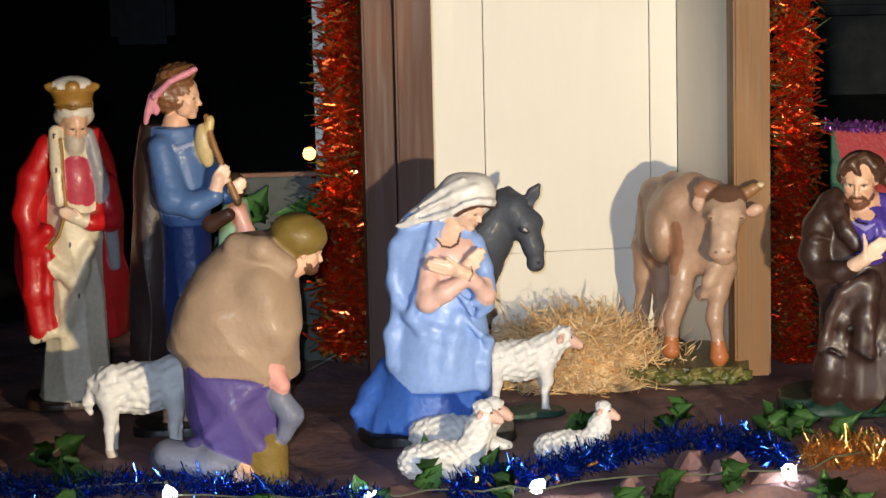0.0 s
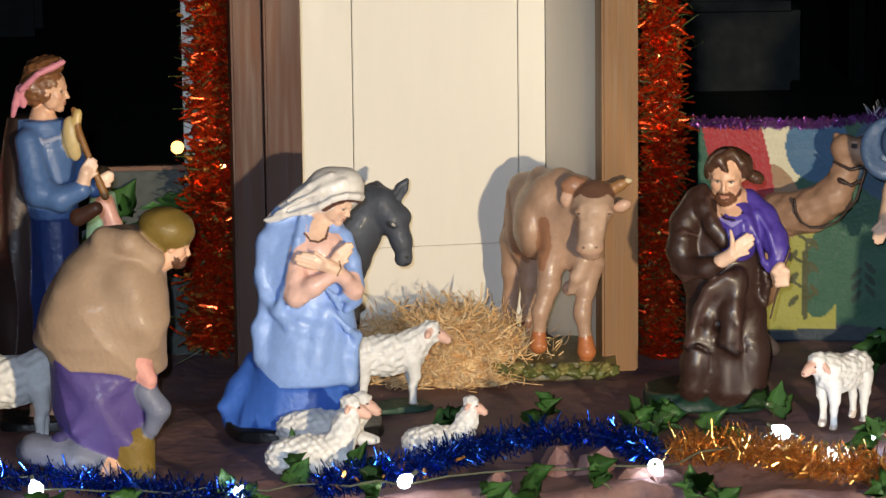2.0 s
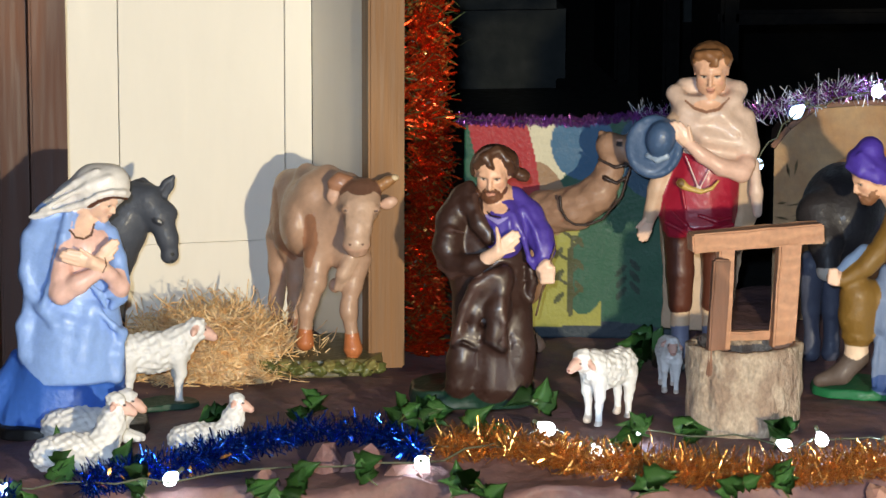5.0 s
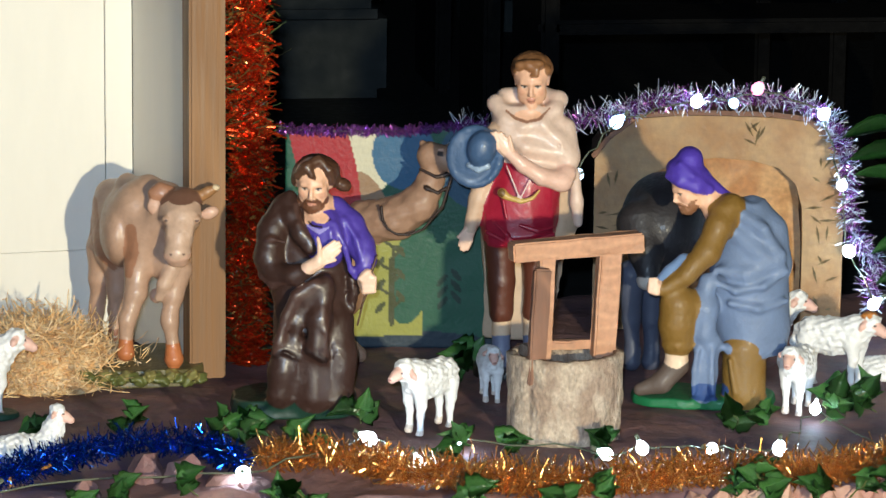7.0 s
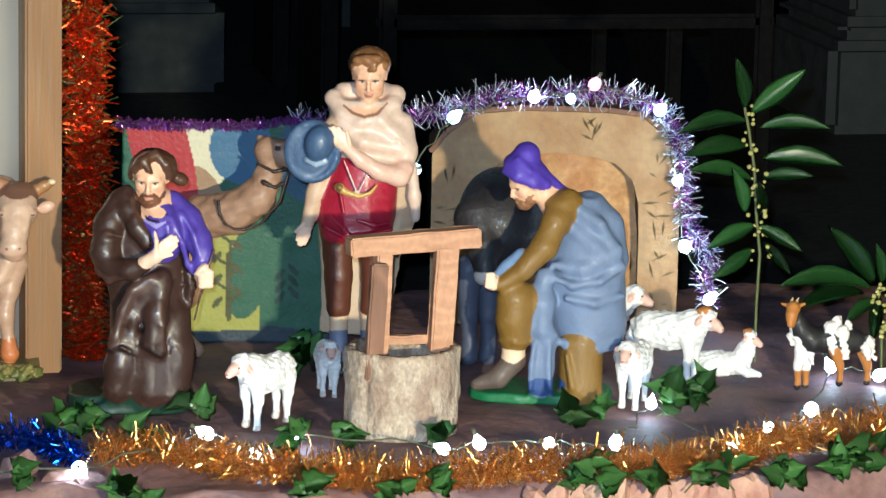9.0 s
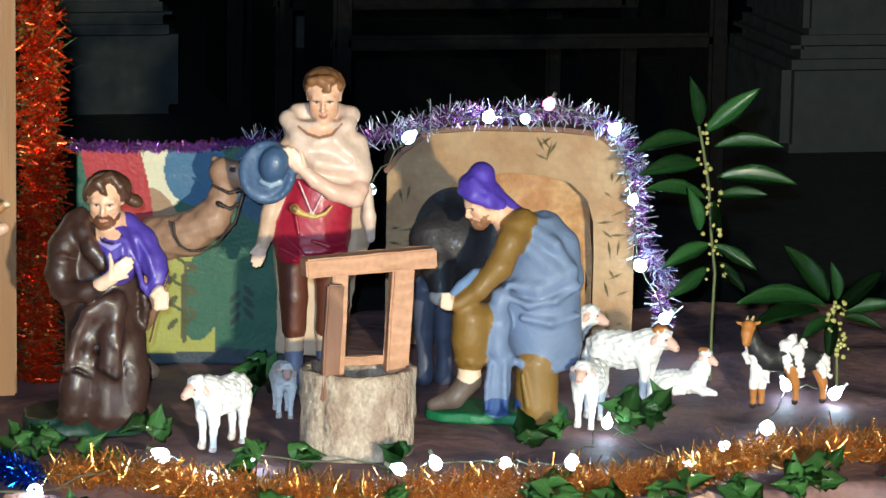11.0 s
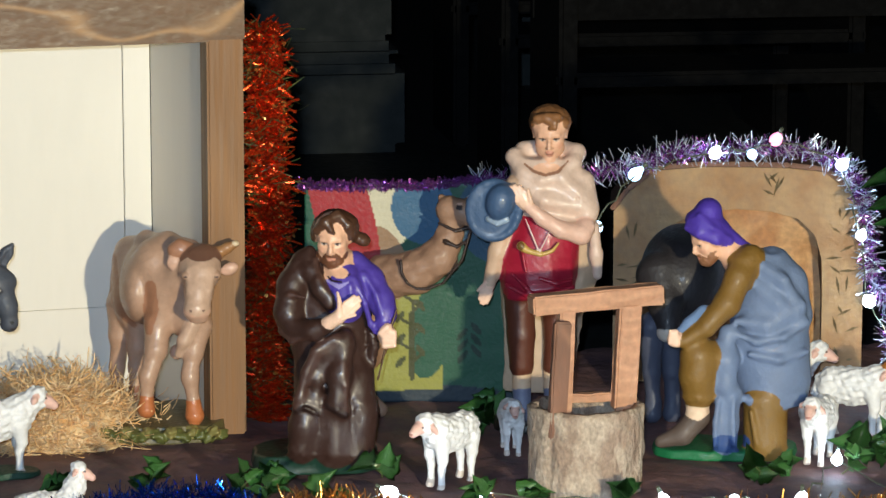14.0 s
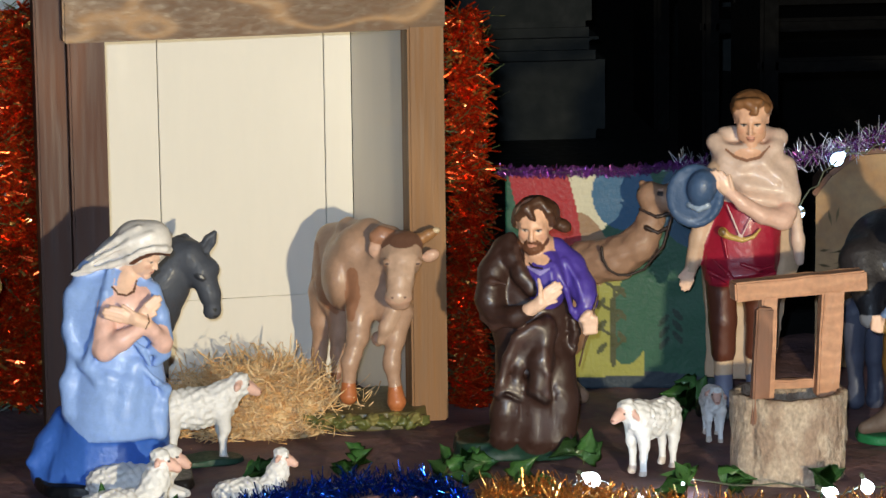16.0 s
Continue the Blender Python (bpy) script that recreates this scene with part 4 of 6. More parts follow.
def standing_shepherd():
    f = Figure((620, 655), -0.95)
    cream, red, br, blue = lin(216, 188, 170), lin(158, 24, 50), lin(92, 50, 36), lin(66, 90, 124)
    f.base(545, 690, 655, 60, 18, DARKBASE, 0)
    # cloak behind, tunic and legs
    f.robe([(230, 580, 726, 26, 34), (330, 566, 732, 30, 34), (400, 560, 732, 30, 36), (470, 560, 700, 26, 40), (600, 566, 680, 24, 42)], lin(196, 168, 140), 6, 7, 2.4, 0.1, 0.0)
    f.robe([(280, 592, 700, 36, 0), (310, 580, 700, 40, 0), (345, 566, 698, 44, 0), (390, 560, 694, 46, 0), (424, 568, 688, 46, 0)], red, 5, 9, 1.6, 0.2, 0.008)
    f.limb([(572, 404, -40, 5), (610, 424, -52, 6), (650, 420, -50, 5), (688, 408, -36, 5)], red, 5)
    f.limb([(582, 384, -44, 4), (606, 408, -54, 5), (620, 424, -54, 4)], red, 6)
    f.limb([(630, 392, -54, 4), (660, 402, -54, 5), (686, 396, -42, 4)], red, 6)
    f.limb([(600, 345, -50, 4), (606, 380, -54, 4)], red, 6)
    f.limb([(594, 420, -2, 28), (596, 490, -6, 25), (596, 545, -6, 22)], br, 5)
    f.limb([(656, 415, 8, 28), (660, 490, 6, 24), (654, 545, 4, 20)], br, 5)
    for x, d in ((597, -6), (652, 6)):
        f.limb([(x, 540, d, 17), (x - 1, 585, d, 16)], lin(226, 192, 158), 3)
        f.limb([(x - 1, 585, d, 16), (x, 630, d - 4, 17), (x - 6, 645, d - 18, 14)], lin(120, 124, 148), 5)
    # hooded cape
    f.robe([(178, 592, 694, 36, 6), (205, 580, 712, 44, 4), (240, 580, 724, 48, 4), (275, 592, 728, 48, 4), (302, 640, 728, 42, 6)], cream, 10, 6, 1.4, 0.7, 0.03)
    f.limb([(588, 176, 2, 17), (602, 204, -26, 10), (634, 219, -36, 8), (668, 211, -32, 9), (692, 188, -14, 13), (698, 170, 6, 15), (664, 160, 32, 16), (604, 164, 20, 16)], cream, 9)
    f.limb([(712, 220, -10, 17), (716, 270, -22, 18), (712, 300, -32, 16)], cream, 12)
    f.limb([(602, 226, -32, 6), (640, 254, -44, 6), (700, 266, -38, 6)], cream, 18)
    f.limb([(676, 222, -36, 5), (698, 240, -32, 6), (718, 274, -30, 5)], cream, 18)
    f.limb([(604, 266, -42, 5), (640, 290, -48, 6), (690, 296, -44, 5)], cream, 12)
    f.limb([(726, 300, -6, 10), (730, 350, -2, 11), (732, 388, 0, 9)], cream, 8)
    # arms, hat and horn
    f.limb([(712, 302, -44, 17), (704, 314, -52, 18), (668, 306, -66, 15), (636, 286, -74, 13), (612, 264, -78, 10)], lin(230, 188, 168), 6)
    f.hand(616, 268, 584, 228, -82, PALE, 13)
    f.limb([(590, 230, -14, 22), (572, 290, -10, 17), (556, 345, -6, 16), (542, 396, -8, 12)], lin(210, 176, 148), 8)
    f.hand(544, 392, 528, 436, -12, PALE, 11)
    f.ball(552, 270, -64, (50, 12, 54), blue, 12, 5)
    ring = [math.tau * q / 20 for q in range(21)]
    f.limb([(550 + 44 * math.cos(q), 270 + 50 * math.sin(q), -68 - 4 * math.cos(q), 6) for q in ring], blue, 5)
    f.ball(562, 256, -82, (25, 22, 32), blue, 14, 5)
    # Pale streak on the hat: a highlight put in as lighter paint.
    f.limb([(540, 286, -80, 5), (556, 294, -88, 5), (574, 288, -90, 5)], lin(150, 168, 190), 4)
    f.limb([(598, 334, -56, 9), (608, 342, -58, 6), (632, 350, -60, 5), (652, 344, -58, 4.4), (664, 330, -54, 3)], lin(196, 160, 84), 2)
    f.ball(597, 334, -62, (7, 7, 8), lin(110, 80, 40), to="paint")
    for x in (606, 650):
        f.limb([(x, 286 if x < 620 else 306, -52, 2.4), (630, 346, -60, 2.4)], lin(222, 196, 190), 1)
    # head
    f.limb([(650, 160, 10, 17), (648, 208, 4, 20)], SKIN, 5)
    f.ball(645, 197, -30, (24, 40, 10), SKIN, to="paint")
    f.stroke([(606, 190, -36, 2.2), (622, 203, -40, 2.4), (642, 209, -42, 2.4), (664, 204, -40, 2.4), (682, 186, -34, 2)], lin(150, 108, 86), 12)
    f.face(651, 136, -14, 50, SKIN, None, -3, nod=11, brow=lin(120, 84, 56))
    hair = lin(142, 98, 62)
    f.ball(651, 114, 4, (37, 42, 31), hair, 4, 5, ripple=0.9, freq=0.35)
    for x, y, d, r in ((624, 116, -24, 7), (630, 108, -36, 10), (646, 106, -42, 10), (664, 106, -40, 10), (678, 118, -26, 9),):
        f.ball(x, y, d, (r, r, r * 0.8), hair, k=9, ripple=0.3, freq=0.5)
    f.limb([(648, 112, -46, 7), (660, 116, -50, 6), (660, 126, -51, 5), (651, 126, -50, 4)], hair, 3)
    f.build("young_shepherd_statue", facing(1.145, 6.27), 0.001064, GLAZE, "standing young shepherd statue in cream cape and red tunic", "statue", group="nativity figures", soften=14, step=1.8)


def milking_man():
    f = Figure((970, 705), -1.57)
    blue, olive, purple, br = lin(108, 124, 154), lin(124, 92, 36), lin(78, 56, 166), lin(92, 78, 70)
    f.base(825, 1080, 716, 70, 18, lin(24, 104, 60), 0)
    # tunic slung over one shoulder
    f.robe([(350, 1012, 1062, 36, 10), (375, 1000, 1080, 46, 8), (410, 984, 1092, 54, 4), (460, 966, 1100, 60, 0), (520, 962, 1105, 62, 0), (575, 970, 1106, 60, 0), (616, 984, 1098, 54, 0)], blue, 8, 5, 1.0, 0.3, 0.03)
    f.limb([(1040, 356, 10, 16), (1076, 400, 0, 22), (1088, 460, -4, 22)], blue, 16)
    f.limb([(1018, 372, -34, 6), (1060, 400, -46, 6), (1090, 450, -36, 6)], blue, 18)
    f.limb([(1004, 400, -40, 5), (1050, 440, -50, 6), (1096, 476, -40, 6)], blue, 18)
    f.limb([(968, 490, -56, 6), (1010, 508, -64, 6), (1060, 500, -60, 5), (1100, 474, -38, 5)], blue, 9)
    f.limb([(976, 470, -52, 5), (1030, 480, -55, 5), (1092, 444, -42, 5)], blue, 18)
    f.limb([(1000, 530, -62, 5), (1050, 540, -62, 5), (1100, 526, -40, 5)], blue, 10)
    f.limb([(972, 600, -50, 6), (1000, 612, -54, 6), (1050, 616, -52, 6), (1094, 604, -32, 6)], blue, 7)
    f.limb([(960, 490, -50, 14), (958, 540, -58, 20), (956, 584, -62, 20)], blue, 12)
    f.limb([(936, 580, -62, 6), (956, 592, -70, 6), (978, 596, -62, 6)], blue, 6)
    f.limb([(962, 596, -52, 22), (956, 650, -54, 22), (954, 686, -54, 22)], blue, 8)
    f.limb([(944, 610, -74, 5), (938, 650, -76, 5), (936, 690, -76, 5)], blue, 6)
    f.limb([(970, 610, -74, 5), (968, 650, -76, 5), (970, 690, -76, 5)], blue, 6)
    f.ball(958, 684, -60, (40, 40, 18), lin(50, 76, 130), to="paint")
    # sleeve, hands and legs
    f.limb([(1004, 358, -22, 22), (982, 394, -44, 24), (960, 440, -62, 23), (924, 480, -74, 17), (884, 506, -82, 11)], olive, 8)
    f.ball(992, 358, -6, (34, 44, 18), olive, -6, 10)
    f.limb([(920, 454, -60, 13), (896, 474, -66, 12), (876, 492, -70, 9)], lin(110, 136, 176), 6)
    f.ball(868, 502, -82, (15, 11, 14), PALE, 30, 4)
    for q in range(3):
        f.limb([(860 + 6 * q, 486, -90, 4), (858 + 7 * q, 510 + 2 * q, -93, 3.6)], PALE, 1.5)
    f.limb([(950, 536, -44, 26), (910, 532, -62, 31), (908, 565, -62, 31), (908, 600, -60, 27)], olive, 12)
    f.limb([(882, 604, -66, 4), (908, 610, -88, 4), (936, 604, -66, 4)], olive, 3)
    f.limb([(907, 606, -60, 21), (906, 636, -60, 20)], lin(228, 198, 168), 3)
    f.limb([(908, 640, -58, 21), (880, 670, -64, 19), (842, 682, -66, 12)], br, 6)
    f.limb([(1026, 612, -28, 38), (1024, 690, -32, 39)], olive, 8)
    f.limb([(1000, 630, -66, 4), (1010, 690, -70, 5)], olive, 8)
    # head in a wrapped cap
    f.limb([(958, 340, -10, 19), (978, 368, -8, 24)], SKIN, 6)
    f.face(930, 326, -14, 46, SKIN, None, -66, lin(140, 96, 66), nod=18, brow=lin(110, 76, 54))
    f.ball(926, 300, -8, (39, 42, 25), purple, 20, 8)
    f.ball(930, 276, -6, (24, 30, 24), purple, k=9)
    f.limb([(890, 306, -24, 5), (912, 316, -44, 5), (944, 328, -40, 5), (964, 332, -22, 6)], purple, 10)
    f.limb([(950, 312, -8, 20), (974, 330, -4, 13), (998, 338, 2, 6)], purple, 7)
    f.limb([(912, 282, -38, 3), (936, 306, -48, 3), (968, 326, -26, 3)], purple, 8)
    f.build("seated_man_statue", facing(1.464, 6.009), 0.001033, MATT, "stooping man statue in grey-blue tunic and purple cap", "statue", group="nativity figures", soften=16, step=1.8)


def black_cow():
    f = Figure((880, 650), -1.4)
    bk, wh = lin(44, 40, 42), lin(196, 184, 172)
    f.ball(890, 390, 60, (78, 120, 92), bk, k=14)
    f.limb([(850, 390, -20, 44), (858, 440, -50, 30), (862, 480, -66, 20)], bk, 10)
    f.ball(862, 492, -72, (20, 16, 17), wh, k=5)
    f.limb([(866, 424, -52, 10), (890, 428, -46, 12), (900, 434, -40, 6)], bk, 4)
    f.ball(855, 452, -76, (6, 6, 5), (0.4, 0.35, 0.3), to="paint")
    for x, y, d in ((832, 640, -20), (866, 640, 10), (910, 610, 130)):
        f.limb([(x, 480, d, 26), (x, 560, d, 15), (x + 2, y - 24, d, 13), (x, y - 6, d - 4, 17)], lin(70, 74, 92), 8)
    f.build("cow_statue", facing(1.421, 6.27), 0.001068, MATT, "black plaster cow statue with white muzzle in the cave", "statue", group="nativity figures")


def backdrop_board():
    f = Figure((400, 606), -0.55)
    f.slab(400, 430, 0, (196, 7, 212), lin(34, 84, 62), 3)
    # Dark band along the foot: shadow on the board, put into its paint.
    f.ball(400, 640, 0, (260, 30, 70), lin(30, 46, 58), to="paint")
    f.slab(375, 490, 0, (68, 30, 96), lin(150, 148, 66), 3, to="paint", tilt=-2)
    f.ball(430, 470, 0, (40, 30, 100), lin(34, 84, 62), 12, to="paint")
    f.ball(560, 280, 0, (90, 30, 90), lin(40, 76, 100), to="paint")
    f.ball(345, 250, 0, (60, 30, 90), lin(204, 196, 168), to="paint")
    f.ball(412, 262, 0, (56, 30, 66), lin(52, 96, 130), to="paint")
    f.ball(345, 360, 0, (40, 30, 70), lin(150, 118, 88), -20, to="paint")
    f.ball(270, 260, 0, (52, 30, 170), lin(160, 30, 38), -16, to="paint")
    for i in range(6):
        f.limb([(390, 565, -6, 4), (388 + 7 * (i % 2), 540 - 22 * i, -6, 3), (386 + 22 * (-1) ** i, 520 - 22 * i, -6, 3)], lin(64, 66, 30), 1, to="paint")
        f.ball(388 + 18 * (-1) ** i, 436 + 20 * i, -6, (13, 16, 5), lin(66, 70, 34), 50 * (-1) ** i, to="paint")
        f.ball(492 + 12 * (-1) ** i, 478 + 10 * i, -6, (14, 20, 5), lin(22, 50, 36), 50 * (-1) ** i, to="paint")
    f.build("backdrop_board", facing(0.958, 6.52), 0.0011, MATT, "painted backdrop board with red tent, blue sky and green hills", "backdrop board", 2.6)


def camel():
    f = Figure((400, 625), -0.55)
    t = lin(160, 124, 100)
    f.ball(296, 450, 30, (52, 44, 100), t, k=14)
    f.limb([(335, 380, 10, 40), (388, 372, -16, 36), (428, 348, -26, 31), (446, 316, -30, 24), (454, 286, -30, 21)], t, 10, ripple=1.2, freq=0.2)
    f.limb([(450, 262, -30, 25), (472, 266, -40, 21), (488, 278, -48, 15)], t, 7)
    f.limb([(442, 250, -26, 8), (435, 240, -24, 6)], t, 3)
    f.limb([(476, 250, -26, 8), (488, 242, -24, 5)], t, 3)
    f.ball(466, 258, -60, (7, 8, 5), (0.03, 0.02, 0.02), to="paint")
    f.ball(466, 252, -60, (9, 8, 3), lin(210, 170, 150), to="paint")
    dark = lin(50, 34, 28)
    f.limb([(430, 285, -52, 3), (460, 300, -60, 3), (490, 292, -56, 3)], dark, 1)
    f.limb([(440, 318, -58, 3), (462, 328, -60, 3), (478, 318, -52, 3)], dark, 1)
    f.limb([(362, 352, -54, 3.4), (364, 374, -58, 3.2), (374, 392, -59, 3), (390, 401, -59, 2.6), (408, 402, -58, 2.6), (436, 392, -54, 2.4)], dark, 1.5)
    f.limb([(436, 392, -56, 2.6), (470, 352, -60, 2.6), (486, 300, -56, 2.6)], dark, 1)
    for x, d in ((258, 0), (284, -10)):
        f.limb([(x, 520, d, 26), (x + 10, 590, d - 10, 17), (x + 40, 614, d - 10, 13)], t, 8)
    f.build("camel_statue", facing(0.952, 6.40), 0.00108, MATT, "brown plaster camel statue with a dark rope halter", "statue", group="nativity figures")


def wool(f, x, y, d, r, tone, **more):
    f.ball(x, y, d, r, tone, k=8, ripple=1.7, freq=0.34, **more)


def sheep_head(f, x, y, d, turn, tone, cap=None):
    """A small lowered head with a long pink muzzle and drooping ears; turn: degrees towards the viewer."""
    pink, a = lin(228, 184, 168), radians(turn)
    nx, nd = math.cos(a), -math.sin(a)
    wool(f, x - 3 * nx, y - 8, d - 3 * nd, (17, 17, 14), tone)
    f.limb([(x, y, d, 14), (x + 16 * nx, y + 8, d + 16 * nd, 10.5), (x + 27 * nx, y + 15, d + 27 * nd, 8)], pink, 4)
    f.ball(x + 2 * nx, y - 10, d + 2 * nd, (11, 11, 7), tone, k=4, ripple=1.0, freq=0.5)
    for s in (-1, 1):
        ox, od = -s * nd, s * nx
        f.limb([(x - 4 * nx + 13 * ox, y - 5, d - 4 * nd + 13 * od, 4.4), (x - 8 * nx + 22 * ox, y + 4, d - 8 * nd + 22 * od, 5), (x - 10 * nx + 25 * ox, y + 9, d - 10 * nd + 25 * od, 3)], pink, 3)
        f.ball(x + 12 * nx + 11 * ox, y + 1, d + 12 * nd + 11 * od, (3, 3, 2.4), (0.05, 0.03, 0.03), to="paint")
    f.ball(x + 35 * nx, y + 15, d + 35 * nd, (4, 6, 2.2), (0.40, 0.17, 0.14), to="paint")
    if cap:
        f.ball(x - 8 * nx, y - 16, d - 8 * nd, (15, 15, 10), cap, k=3, ripple=0.8, freq=0.4)


def sheep_standing(name_label, place, scale, head_turn=0.0, cap=None, plinth=None, step=1.9, tone=WOOL, nod=0.0):
    f = Figure((0, 0), 0)
    wool(f, -4, -100, 0, (60, 31, 34), tone)
    wool(f, -46, -98, 0, (28, 29, 34), tone)
    wool(f, 38, -106, 0, (30, 29, 34), tone)
    wool(f, -10, -82, 0, (46, 25, 22), tone)
    a = radians(head_turn)
    hx, hd = 62 + 14 * math.cos(a), -16 * math.sin(a)
    f.limb([(46, -116, 0, 25), (hx - 4, -128 + nod * 0.5, hd, 18)], tone, 8, ripple=1.6, freq=0.36)
    sheep_head(f, hx, -132 + nod * 0.5, hd, head_turn, tone, cap)
    for x, d, lean in ((-52, -15, 3), (-46, 15, -3), (38, -15, 4), (44, 15, -2)):
        f.limb([(x, -84, d, 17), (x + lean, -58, d, 10), (x, -40, d, 7), (x, -10, d, 6)], tone, 6)
        f.limb([(x, -10, d, 6.5), (x + 3, -3, d, 8)], lin(210, 196, 184), 3)
    f.limb([(-72, -106, 0, 9), (-80, -80, 0, 8), (-78, -62, 0, 4)], tone, 6, ripple=1.0, freq=0.4)
    if plinth:
        f.base(-72, 76, 0, 36, 11, plinth)
    return f.build("sheep_statue", place, scale, MATT, name_label, "statue", step, "sheep")


def sheep_lying(name_label, place, scale, up=0.0, cap=None, step=1.9, tone=WOOL):
    f = Figure((0, 0), 0)
    wool(f, -18, -34, 0, (68, 38, 33), tone)
    wool(f, -54, -32, 6, (34, 36, 30), tone)
    f.limb([(40, -40, 0, 30), (54, -72 - up * 0.5, 0, 23), (62, -94 - up, 0, 17)], tone, 10, ripple=1.3, freq=0.34)
    sheep_head(f, 66, -102 - up, 0, 18, tone, cap)
    f.limb([(44, -24, -22, 15), (64, -12, -32, 10), (84, -9, -33, 7)], tone, 6)
    f.limb([(50, -20, 18, 13), (88, -9, 16, 8)], tone, 6)
    f.limb([(-40, -22, -30, 19), (-10, -12, -40, 11), (14, -8, -41, 6)], tone, 8)
    return f.build("sheep_statue", place, scale, MATT, name_label, "statue", step, "sheep")


def goat():
    f = Figure((1470, 692), -2.5)
    wh, bk, tan = lin(236, 230, 224), lin(30, 28, 30), lin(176, 112, 50)
    f.ball(1478, 604, 0, (54, 24, 27), bk, k=8)
    f.limb([(1436, 604, -6, 24), (1416, 586, -12, 17), (1406, 560, -14, 13)], bk, 8)
    f.limb([(1402, 548, -16, 12), (1399, 560, -24, 10), (1397, 576, -30, 7)], tan, 4)
    for q in (-1, 1):
        f.limb([(1402 + 9 * q, 544, -12, 4), (1402 + 20 * q, 540, -10, 2.6)], tan, 2)
        f.limb([(1402 + 4 * q, 540, -8, 3.4), (1406 + 5 * q, 530, -2, 2)], lin(200, 176, 130), 2)
    # shaggy white coat over the breast, flank and thigh
    for x, y, d, r in ((1402, 590, -18, 9), (1398, 604, -16, 9), (1410, 612, -20, 13), (1418, 630, -16, 13), (1432, 634, -18, 10),
                       (1466, 590, -16, 13), (1478, 578, -8, 10), (1488, 602, -20, 15), (1470, 616, -20, 13), (1492, 624, -18, 12), (1482, 570, 0, 7), (1498, 584, -10, 9),
                       (1536, 612, -6, 10), (1530, 626, -12, 11), (1540, 630, 0, 8)):
        f.limb([(x, y - r * 0.8, d + 3, r * 0.8), (x + 3, y + r * 0.9, d, r * 0.35)], wh, 4, ripple=1.2, freq=0.4)
    f.limb([(1530, 600, 0, 8), (1542, 616, 2, 6), (1546, 640, 4, 3)], bk, 4)
    for x, y, d in ((1410, 690, -14), (1424, 690, 8), (1484, 684, -14), (1532, 682, 6)):
        f.limb([(x + (6 if x < 1450 else -8), 622, d, 12), (x, 652, d, 7.5)], wh if x < 1450 else tan, 5)
        f.limb([(x, 645, d, 7), (x, y - 10, d, 5), (x - 2, y - 4, d, 6)], tan, 4)
        f.ball(x - 2, y - 3, d, (10, 10, 5), bk, to="paint")
    f.build("goat_statue", facing(2.0, 6.0), 0.001054, MATT, "white, black and tan goat statue beside the laurel", "statue", 1.9, "nativity figures")


king()
piper()
child()
kneeling_shepherd()
standing_shepherd()
milking_man()
black_cow()
backdrop_board()
camel()
goat()
sheep_standing("white woolly sheep statue standing behind the kneeling shepherd", facing(-0.515, 5.80), 0.00122)
sheep_standing("white sheep statue on a green base by the straw", facing(0.135, 6.03, turn=12), 0.00102, 10, plinth=GREENBASE)
sheep_lying("white sheep statue lying before the kneeling woman", facing(0.0192, 5.7781), 0.00096, -26)
sheep_lying("white sheep statue lying with its head raised", facing(0.0017, 5.6056, turn=16), 0.00096, 6)
sheep_lying("small white sheep statue lying among ivy leaves", facing(0.215, 5.70, turn=8), 0.00078, 4)
sheep_standing("white sheep statue standing in front of the well", facing(0.918, 5.86, turn=-128), 0.00093, 10, nod=14)
sheep_standing("small white sheep statue facing the visitors in shade", facing(1.065, 6.08, turn=-84), 0.00070, 0)
sheep_standing("white sheep statue facing the visitors by the seated man", facing(1.60, 5.93, turn=-102), 0.00086, 0, nod=6)
sheep_standing("white sheep statue with an orange cap, looking aside", facing(1.715, 6.10, turn=-16), 0.00098, 20, cap=lin(190, 120, 50), nod=16)
sheep_standing("white sheep statue standing behind the flock", facing(1.62, 6.28, turn=10), 0.00098, 20, nod=10)
sheep_lying("white sheep statue lying on the far side", facing(1.83, 6.13, turn=-6), 0.00072, 2, cap=lin(180, 120, 70))


# ---- well, cave and backdrop ----
BARK = material("birch_bark", lin(192, 172, 150), 0.8, 0, 0.5, 26, 0.014, 60, stretch=(1, 1, 0.7), second=lin(146, 124, 106))
CUT = wood("sawn_wood", lin(184, 136, 106), lin(194, 146, 114), 0.65, 14.0, (1, 1, 1))
CUTDARK = wood("weathered_wood", lin(120, 84, 66), lin(140, 100, 78), 0.7, 14.0, (1, 1, 0.3))
CAVE = material("painted_cave_board", lin(172, 138, 98), 0.65, 0, 0.3, 9, 0.002, 60, second=lin(150, 112, 74))
# Dark brown stands for the shade in the gap behind the front board.
CAVEDARK = material("cave_gap_shade", lin(58, 42, 34), 0.75, 0, 0.35, 9, 0.003, 50)
CAVEROCK = material("painted_rock", lin(212, 164, 114), 0.7, 0, 0.35, 14, 0.004, 30, second=lin(176, 124, 80))
VINE = material("painted_vine", lin(122, 102, 68), 0.7, 0, 0.3, 40)


